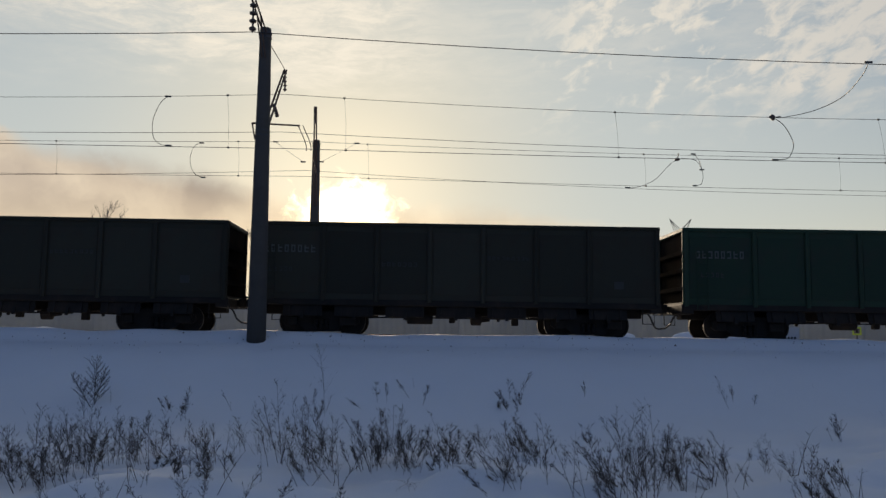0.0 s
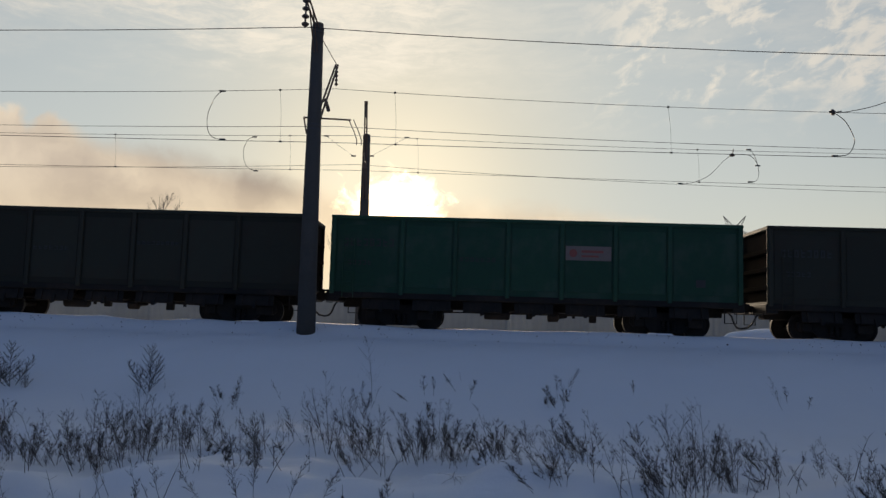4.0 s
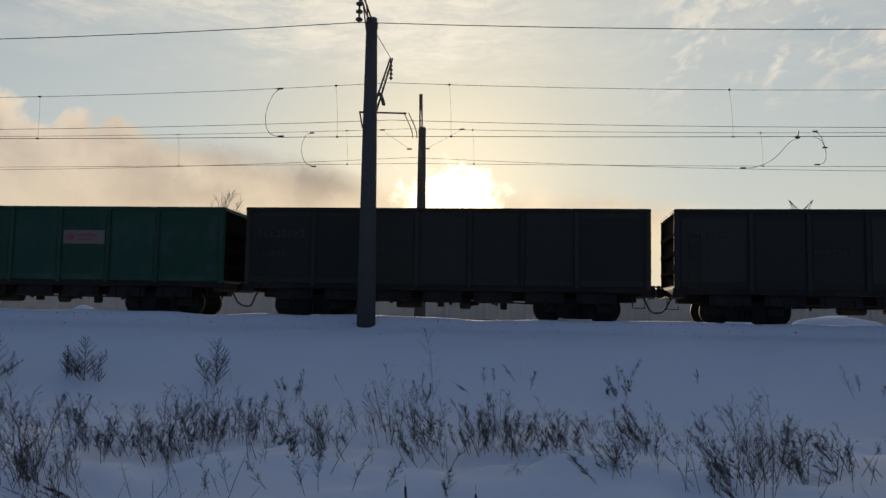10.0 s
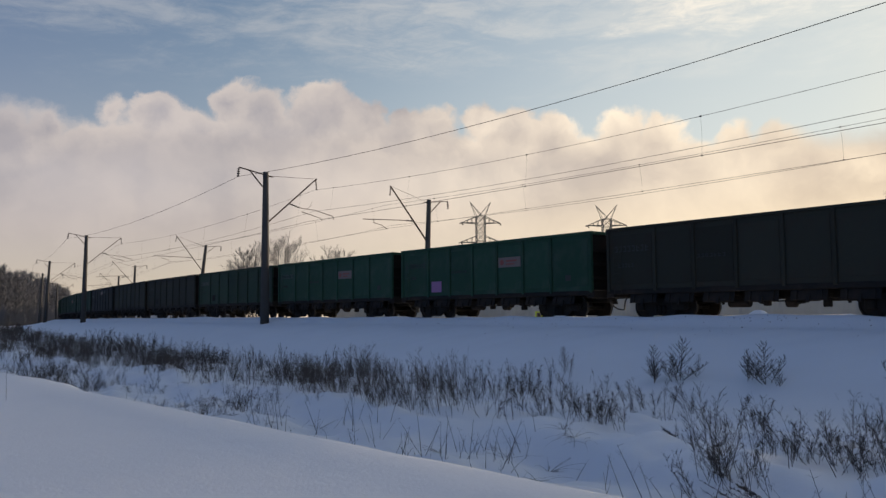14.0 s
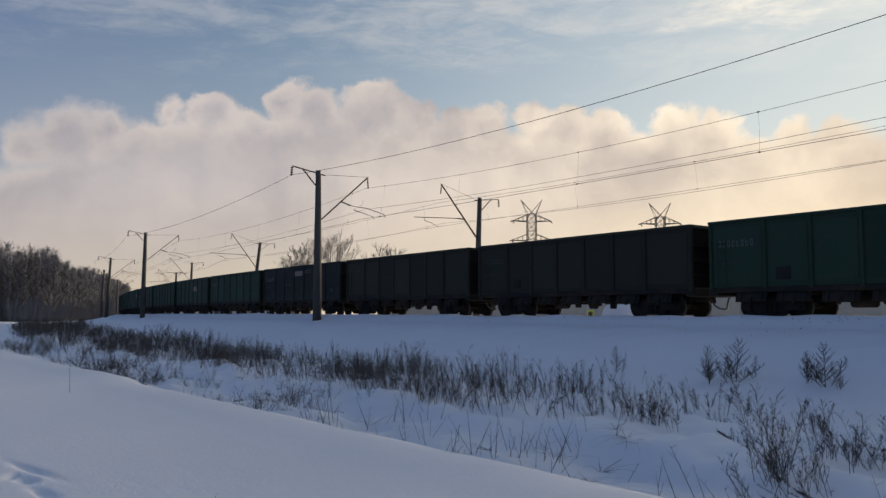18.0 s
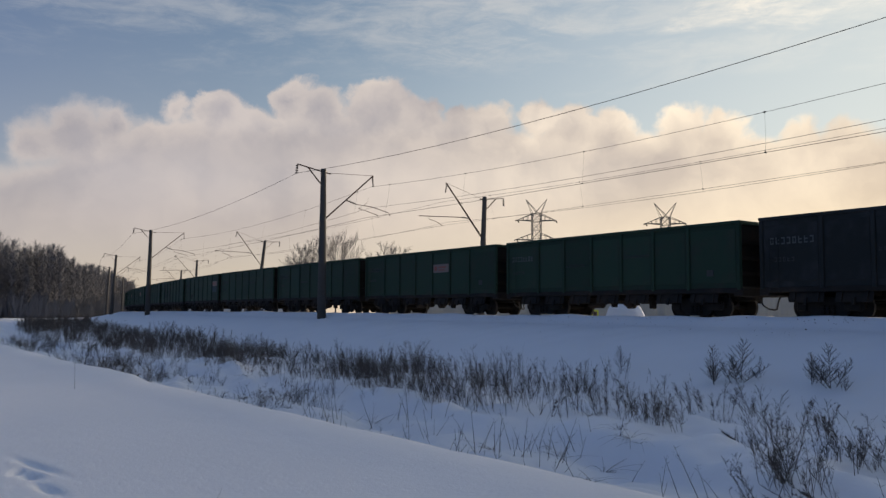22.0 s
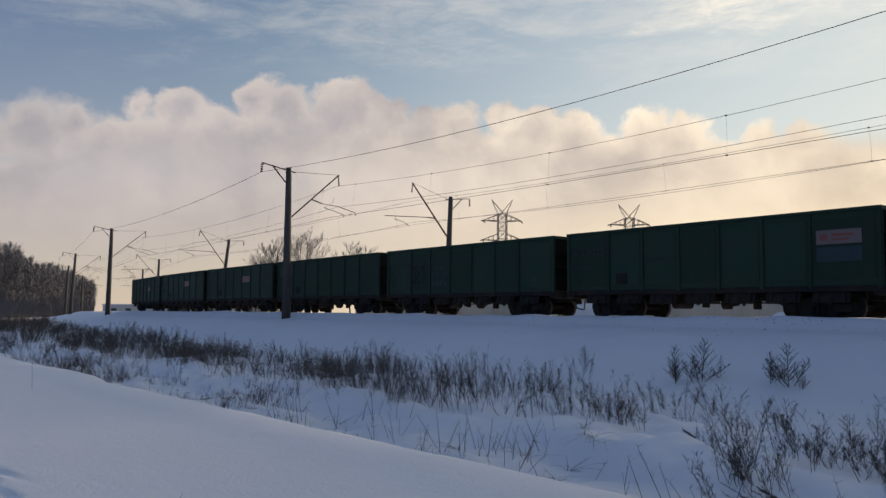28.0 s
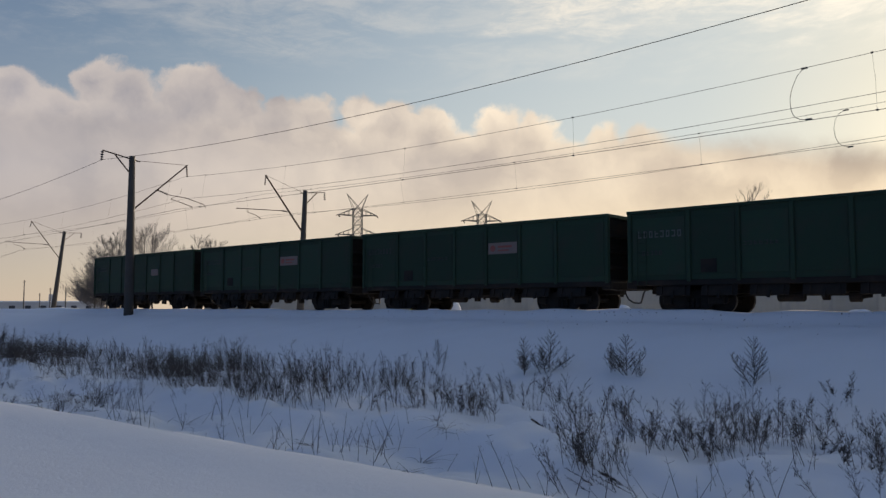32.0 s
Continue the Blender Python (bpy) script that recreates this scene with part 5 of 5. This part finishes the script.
for k, (x, y, h, stems) in enumerate(((-8.14, 18.95, 1.15, 3), (-7.74, 18.95, 0.36, 2), (-14.0, 18.54, 1.2, 5), (-14.5, 18.2, 1.05, 4), (-13.7, 19.1, 0.65, 3),
                                      (-11.6, 19.03, 1.1, 5), (-12.25, 19.2, 0.85, 4), (-11.2, 18.85, 0.5, 4), (-18.0, 18.25, 0.9, 1), (-18.8, 18.4, 0.35, 2))):
    dry_bush(x, y, h, k + (1 if k < 2 else 9 if k < 5 else 50), stems, 0.9 if stems > 2 else 0.6, 1.2 if h > 1.0 else 0.95 if h > 0.7 else 0.7)


def bare_tree(h, seed, name, label, spread=0.5, limbs=9, mats=(BARK, TWIG), levels=3):
    """Bare winter tree: tapered trunk, limbs, and a fine crown of twigs."""
    rng = random.Random(seed)
    t = tagged(new(name), label, "tree")
    bm = bmesh.new()
    lean = Vector((rng.uniform(-0.05, 0.05), rng.uniform(-0.05, 0.05), 1)) * h
    pts = [Vector((0, 0, -0.3)), lean * 0.3 + Vector((rng.uniform(-.2, .2), rng.uniform(-.2, .2), 0)), lean * 0.6, lean * 0.92]
    tube(bm, pts, 0.012 * h, 7, 0.003 * h)
    part("trunk", bm, mats[0], t)
    vs, fs = [], []

    def stick(a, b, r0, r1):
        d = (b - a).normalized()
        u = d.orthogonal().normalized()
        w = d.cross(u)
        k = len(vs)
        for p, r in ((a, r0), (b, r1)):
            for q in range(3):
                vs.append(p + r * (math.cos(2.094 * q) * u + math.sin(2.094 * q) * w))
        for q in range(3):
            c = (q + 1) % 3
            fs.append((k + q, k + c, k + 3 + c, k + 3 + q))

    def grow(a, d, ln, r, level):
        b = a + d * ln
        mid = a + d * ln * 0.5 + Vector((rng.uniform(-1, 1), rng.uniform(-1, 1), rng.uniform(0, 1))) * ln * 0.04
        stick(a, mid, r, r * 0.75)
        stick(mid, b, r * 0.75, r * 0.5)
        if level == 0:
            return
        for _ in range(rng.randint(4, 6)):
            f = rng.uniform(0.3, 1.0)
            nd = (d + Vector((rng.uniform(-1, 1), rng.uniform(-1, 1), rng.uniform(0.0, 0.9))) * 0.55).normalized()
            grow(a.lerp(b, f), nd, ln * rng.uniform(0.38, 0.62), max(r * 0.55, 0.006), level - 1)

    for i in range(limbs):
        f = rng.uniform(0.25, 0.92) if spread < 1 else 0.9 * rng.random() ** 1.8
        a = lean * f
        ang = rng.uniform(0, 6.28)
        d = Vector((math.cos(ang) * spread, math.sin(ang) * spread, rng.uniform(0.5, 1.0))).normalized()
        grow(a, d, h * (1.05 - f) * rng.uniform(0.32, 0.48) + 0.08 * h, 0.0023 * h, levels)
    crown = part("crown", mesh_of(vs, fs, "crown", mats[1]), mats[1], t)
    return t


def plant_trees():
    for az, d, h, seed, sp, lv in ((64.8, 150, 14.2, 1, 0.5, 3), (66.6, 152, 14.0, 2, 0.45, 3), (64.3, 156, 15.8, 3, 0.55, 3), (67.9, 150, 10.5, 4, 0.6, 3), (61.3, 170, 14.8, 5, 0.7, 3), (60.3, 171, 14.0, 6, 0.7, 3),
                                   (22.7, 150, 20.3, 7, 0.4, 3), (23.9, 151, 19.3, 8, 0.4, 3), (13.4, 180, 21.0, 9, 0.35, 2), (10.9, 190, 22.0, 10, 0.35, 2), (67.1, 151, 12.4, 15, 0.5, 3),
                                   (67.5, 96, 6.0, 11, 1.1, 3), (66.9, 97, 6.8, 12, 1.1, 3), (66.3, 98, 6.8, 13, 1.1, 3), (67.8, 99, 3.8, 14, 1.1, 3), (66.6, 99, 6.4, 16, 1.1, 3)):
        t = bare_tree(h, seed, "bare_tree", "bare winter tree with a fine frosted crown beyond the railway", sp, 10 if sp < 0.45 else 20 if sp < 1 else 70, (BARK, TWIG), lv)
        t.matrix_world = pose(*polar(az, d), 0, 0, seed * 40)


plant_trees()


def build_woods():
    """Far bare woods at the field's edge: hundreds of thin trunks and twig crowns."""
    rng = random.Random(77)
    vs, fs = [], []

    def tri(a, b, c):
        k = len(vs)
        vs.extend((a, b, c))
        fs.append((k, k + 1, k + 2))

    for i in range(950):
        az = 78.3 + 24 * rng.random() ** 1.15
        d = 240 + rng.uniform(0, 70) + max(0, 82.5 - az) * 22
        x, y, z = polar(az, d)
        h = (22.8 + 1.5 * math.sin(az * 1.9) + rng.uniform(-2.0, 0.8)) * (0.62 + 0.38 * min(1, (az - 78) / 7))
        if rng.random() < 0.22:
            h *= rng.uniform(0.5, 0.85)
        p = Vector((x, y, z))
        w = rng.uniform(0.05, 0.12)
        side = Vector((math.cos(radians(az)), math.sin(radians(az)), 0))
        dep = Vector((-side.y, side.x, 0))
        tip = p + Vector((rng.uniform(-.8, .8), rng.uniform(-.8, .8), h * 0.97))
        for q in (side, dep):
            tri(p - q * w, p + q * w, tip)
        for j in range(150):
            f = rng.uniform(0.0, 1.0) ** 0.7
            wid = h * 0.16 * math.sqrt(max(0.02, 1 - ((f - 0.62) / 0.42) ** 2)) + 0.4
            a = p.lerp(tip, f * 0.95)
            ang = rng.uniform(0, 6.28)
            o = Vector((math.cos(ang), math.sin(ang), 0)) * wid * rng.uniform(0.3, 1.0)
            b = a + o + Vector((0, 0, rng.uniform(0.3, 1.6)))
            t = o.cross(Vector((0, 0, 1))).normalized() * rng.uniform(0.03, 0.09)
            tri(a + t, a - t, b)
            for _ in range(2):
                e = a.lerp(b, rng.uniform(0.3, 1)) + Vector((rng.uniform(-0.9, 0.9), rng.uniform(-0.9, 0.9), rng.uniform(0.1, 1.1)))
                c = a.lerp(b, 0.5)
                tri(c - t, c + t, e)
    for i in range(520):
        az = 78.4 + 23 * rng.random()
        d = 236 + rng.uniform(0, 25) + max(0, 82.5 - az) * 22
        p = Vector(polar(az, d))
        h = rng.uniform(3.0, 9.0)
        for j in range(34):
            ang, r = rng.uniform(0, 6.28), rng.uniform(0.2, 1.0) * h * 0.32
            o = Vector((math.cos(ang) * r, math.sin(ang) * r, h * rng.uniform(0.25, 1.0)))
            t = Vector((math.cos(radians(az)), math.sin(radians(az)), 0)) * rng.uniform(0.05, 0.13)
            b = p + Vector((o.x * 0.4, o.y * 0.4, rng.uniform(0, o.z * 0.6)))
            tri(b - t, b + t, p + o)
    tagged(new("woods", mesh_of(vs, fs, "woods", WOODS)), "bare woods at the field's edge, haze put into their blue-grey colour", "woods", kind="stuff")


build_woods()


# ---- lattice pylons ----
def pylon(az, dist, h, turn, label):
    t = tagged(new("lattice_pylon"), label, "pylon", "power line pylons")
    x, y, z = polar(az, dist)
    t.matrix_world = pose(x, y, z, 0, 0, turn)

    bm = bmesh.new()
    body = h * 0.875
    levels = [0, 0.14, 0.27, 0.39, 0.5, 0.6, 0.68, 0.76, 0.84, 0.92, 1.0]
    for a, b in zip(levels, levels[1:]):
        wa, wb = max(1.4, 4.2 - 4.2 * a), max(1.4, 4.2 - 4.2 * b)
        ca = [Vector((sx * wa, sy * wa, a * body)) for sx, sy in ((-1, -1), (1, -1), (1, 1), (-1, 1))]
        cb = [Vector((sx * wb, sy * wb, b * body)) for sx, sy in ((-1, -1), (1, -1), (1, 1), (-1, 1))]
        for k in range(4):
            tube(bm, [ca[k], cb[k]], 0.13, 4)
            tube(bm, [ca[k], cb[(k + 1) % 4]], 0.07, 4)
            tube(bm, [ca[(k + 1) % 4], cb[k]], 0.07, 4)
            tube(bm, [cb[k], cb[(k + 1) % 4]], 0.07, 4)
    part("tower", bm, GALV, t)
    for s in (-1, 1):
        bm = bmesh.new()
        tipp = Vector((s * 3.5, 0, h))
        for sx, sy in ((-1, -1), (1, -1), (1, 1), (-1, 1)):
            tube(bm, [Vector((sx * 1.4, sy * 1.4, body * (1.0 if sx == s else 0.97))), tipp], 0.08, 4)
        for f in (0.35, 0.65):
            tube(bm, [Vector((s, -1, body)).lerp(tipp, f), Vector((s, 1, body)).lerp(tipp, f)], 0.04, 4)
        part("peak", bm, GALV, t)
        for zz, ln in ((0.815, 6.3), (0.65, 6.6), (0.50, 7.0)):
            bm = bmesh.new()
            end = Vector((s * ln, 0, zz * h + 0.2))
            for sy in (-1, 1):
                tube(bm, [Vector((s * 1.4, sy * 1.4, zz * h)), end], 0.13, 4)
                tube(bm, [Vector((s * 1.4, sy * 1.4, zz * h + 2.2)), end], 0.10, 4)
                for f in (0.3, 0.6):
                    tube(bm, [Vector((s * 1.4, sy * 1.4, zz * h)).lerp(end, f), Vector((s * 1.4, sy * 1.4, zz * h + 2.2)).lerp(end, f)], 0.07, 4)
            part("crossarm", bm, GALV, t)
            bm = bmesh.new()
            for sy in (-1, 1):
                insulator(bm, end, end + Vector((0.9 * sy, 2.4 * sy, -0.5)), 0.2, 8)
            part("insulator", bm, CERAMIC, t)
    return t


pylon(50.45, 260, 38.5, 60, "grey steel lattice pylon beyond the railway")
pylon(41.5, 265, 37.0, 52, "grey steel lattice pylon beyond the railway")
pylon(-16.75, 265, 36.6, 0, "grey steel lattice pylon beyond the railway")


# ---- beyond the railway ----
def fence():
    f = tagged(new("fence"), "pale beige corrugated sheet fence beyond the tracks", "fence", kind="structure")
    bm = bmesh.new()
    n = 24                                                    # one folded sheet: flat ribs and grooves, overlapping its neighbour
    rows = []
    for i in range(n + 1):
        d = 0.025 if (i // 2) % 2 else 0.0
        rows.append([bm.verts.new((2.56 * i / n, d + dy, z)) for dy, z in ((0.0, 0.0), (0.0, 2.25), (0.012, 2.25), (0.012, 0.0))])
    for a, b in zip(rows, rows[1:]):
        for k in range(4):
            bm.faces.new((a[k], b[k], b[(k + 1) % 4], a[(k + 1) % 4]))
    panel = finish(bm, "panel", FENCE)
    x = -90.0
    while x < 40:
        part("panel", panel, FENCE, f, "", pose(x, 50.0, float(ground(x, 50.0)) - 0.1))
        x += 2.53


fence()


def number_board():
    """White board on the fence, with dark marks too far off to read."""
    t = tagged(new("number_board"), "white board with dark marks hung on the fence", "board")
    t.matrix_world = pose(21.57, 49.95, 1.3)
    bm = bmesh.new()
    box(bm, -0.72, 0.72, -0.03, 0.0, 0.0, 0.95, 0.008)
    part("board", bm, HAZE_WALL, t)
    bm = bmesh.new()
    for i in range(4):
        box(bm, -0.22 + 0.2 * i, -0.10 + 0.2 * i, -0.036, -0.0305, 0.12, 0.36)
    part("marks", bm, IRON, t, "dark bars")


number_board()


def heap(x, y, w, h, seed):
    bm = bmesh.new()
    bmesh.ops.create_icosphere(bm, subdivisions=4, radius=1.0)
    for v in bm.verts:
        k = 1 + 0.14 * noise.noise(v.co * 1.7 + Vector((seed, 0, 0)))
        v.co = Vector((v.co.x * w * k, v.co.y * w * 0.5 * k, max(-0.2, v.co.z) * h * k))
    me = finish(bm, "snow_heap", SNOW)
    for p in me.polygons:
        p.use_smooth = True
    ob = tagged(new("snow_heap", me), "smooth heap of snow beyond the tracks", "snow heap", "snow heaps")
    ob.matrix_world = pose(x, y, float(ground(x, y)) - 0.02)


for az, d, w, h, sd in ((-18.7, 44, 2.3, 0.62, 1), (26.3, 46, 1.0, 0.55, 2), (44.4, 52, 1.6, 1.0, 3), (31.7, 48, 0.9, 0.75, 4), (16.8, 45, 0.8, 0.5, 5), (-12.3, 46, 1.2, 0.45, 6)):
    heap(*polar(az, d)[:2], w, h, sd)


def road_sign(az, d, size, top, label):
    """Square sign with a yellow-green border on a post."""
    x, y, z = polar(az, d)
    t = tagged(new("road_sign"), label, "road sign", "road signs")
    t.matrix_world = pose(x, y, z, 0, 0, az)
    h = EYE[2] + top - z
    bm = bmesh.new()
    box(bm, -size / 2, size / 2, -0.02, 0.0, h - size, h, 0.004)
    board = part("board", bm, YELLOW, t, "yellow-green board")
    bm = bmesh.new()
    box(bm, -size * 0.3, size * 0.3, -0.026, -0.0205, h - size * 0.8, h - size * 0.2)
    part("inner_field", bm, WHITE, board)
    bm = bmesh.new()
    box(bm, -size * 0.08, size * 0.1, -0.032, -0.0265, h - size * 0.7, h - size * 0.3)
    part("bar", bm, IRON, board)
    bm = bmesh.new()
    tube(bm, [(0, 0.03, -0.2), (0, 0.03, h)], 0.03, 8)
    part("post", bm, GALV, t)


road_sign(46.4, 47, 0.42, 0.28, "small yellow-green bordered road sign beyond the tracks")
road_sign(-27.4, 46, 0.42, 0.25, "small yellow-green bordered road sign beyond the tracks")


def dish():
    x, y, z = polar(-19.4, 44)
    t = tagged(new("satellite_dish"), "small white dish on a short post beyond the tracks", "dish")
    t.matrix_world = pose(x, y, z)
    bm = bmesh.new()
    tube(bm, [(0, 0, 0.3), (0, 0, 0.85)], 0.03, 8)
    part("post", bm, GALV, t)
    bm = bmesh.new()
    lathe(bm, [(0.02, 0.0), (0.16, 0.03), (0.27, 0.1), (0.28, 0.1), (0.17, 0.01), (0.02, -0.02)], 18)
    part("reflector", bm, WHITE, t, "", pose(0.12, -0.05, 0.95, 30, 60, 0))


dish()


def clods():
    """Dark lumps of ballast and ice thrown out on the shoulder of the track."""
    rng = random.Random(9)
    vs, fs = [], []
    for i in range(460):
        x = rng.uniform(-34, 15)
        e = 2.3 + abs(rng.gauss(0, 0.9))
        y = float(np.interp(x, TRACK_X, TRACK_Y)) - e
        z = float(ground(x, y))
        r = rng.uniform(0.008, 0.03) * (1.6 if rng.random() < 0.08 else 1)
        k = len(vs)
        vs += [(x + r * rng.uniform(0.7, 1.4) * math.cos(a), y + r * math.sin(a), z - 0.01) for a in (0, 1.57, 3.14, 4.71)]
        vs += [(x + rng.uniform(-.3, .3) * r, y, z + r * rng.uniform(0.5, 1.1))]
        fs += [(k, k + 1, k + 4), (k + 1, k + 2, k + 4), (k + 2, k + 3, k + 4), (k + 3, k, k + 4)]
    tagged(new("clods", mesh_of(vs, fs, "clods", RUST)), "small dark clods scattered on the snowy shoulder", "clods", kind="stuff")


clods()


# ---- far end of the line ----
def far_posts():
    for az, d, h in ((73.5, 260, 7.5), (72.0, 255, 9.5), (71.1, 300, 7.0), (70.5, 280, 8.2), (69.6, 270, 8.0), (67.9, 310, 6.5), (74.6, 290, 7.0)):
        x, y, z = polar(az, d)
        bm = bmesh.new()
        lathe(bm, [(0.2, 0), (0.13, h)], 8)
        p = tagged(new("post"), "distant thin post in the haze", "post", "distant posts")
        p.matrix_world = pose(x, y, z)
        part("shaft", bm, GALV, p)
        bm = bmesh.new()
        tube(bm, [(-0.9, 0, h - 0.5), (0.9, 0, h - 0.4)], 0.06, 5)
        part("crossarm", bm, GALV, p)
    x, y, z = polar(72.5, 420)
    b = tagged(new("long_building"), "long low pale building far off in the haze", "building")
    b.matrix_world = pose(x, y, z, 0, 0, 72)
    bm = bmesh.new()
    box(bm, -38, 38, -6, 6, 0, 5.2)
    part("wall", bm, HAZE_WALL, b)
    bm = bmesh.new()
    box(bm, -38.6, 38.6, -6.6, 6.6, 5.2, 5.7, 0.1)
    part("roof", bm, SNOW, b)
    bm = bmesh.new()
    box(bm, 14, 17, -3, 0, 5.7, 9.0, 0.1)
    part("roof_hut", bm, HAZE_WALL, b)
    bm = bmesh.new()
    box(bm, -1.2, 1.2, -0.1, 0.1, 0, 1.4)
    pane = finish(bm, "window", GALV)
    for i in range(11):
        part("window", pane, GALV, b, "", pose(-33 + 6.4 * i, -6.05, 2.2))


far_posts()


motions()
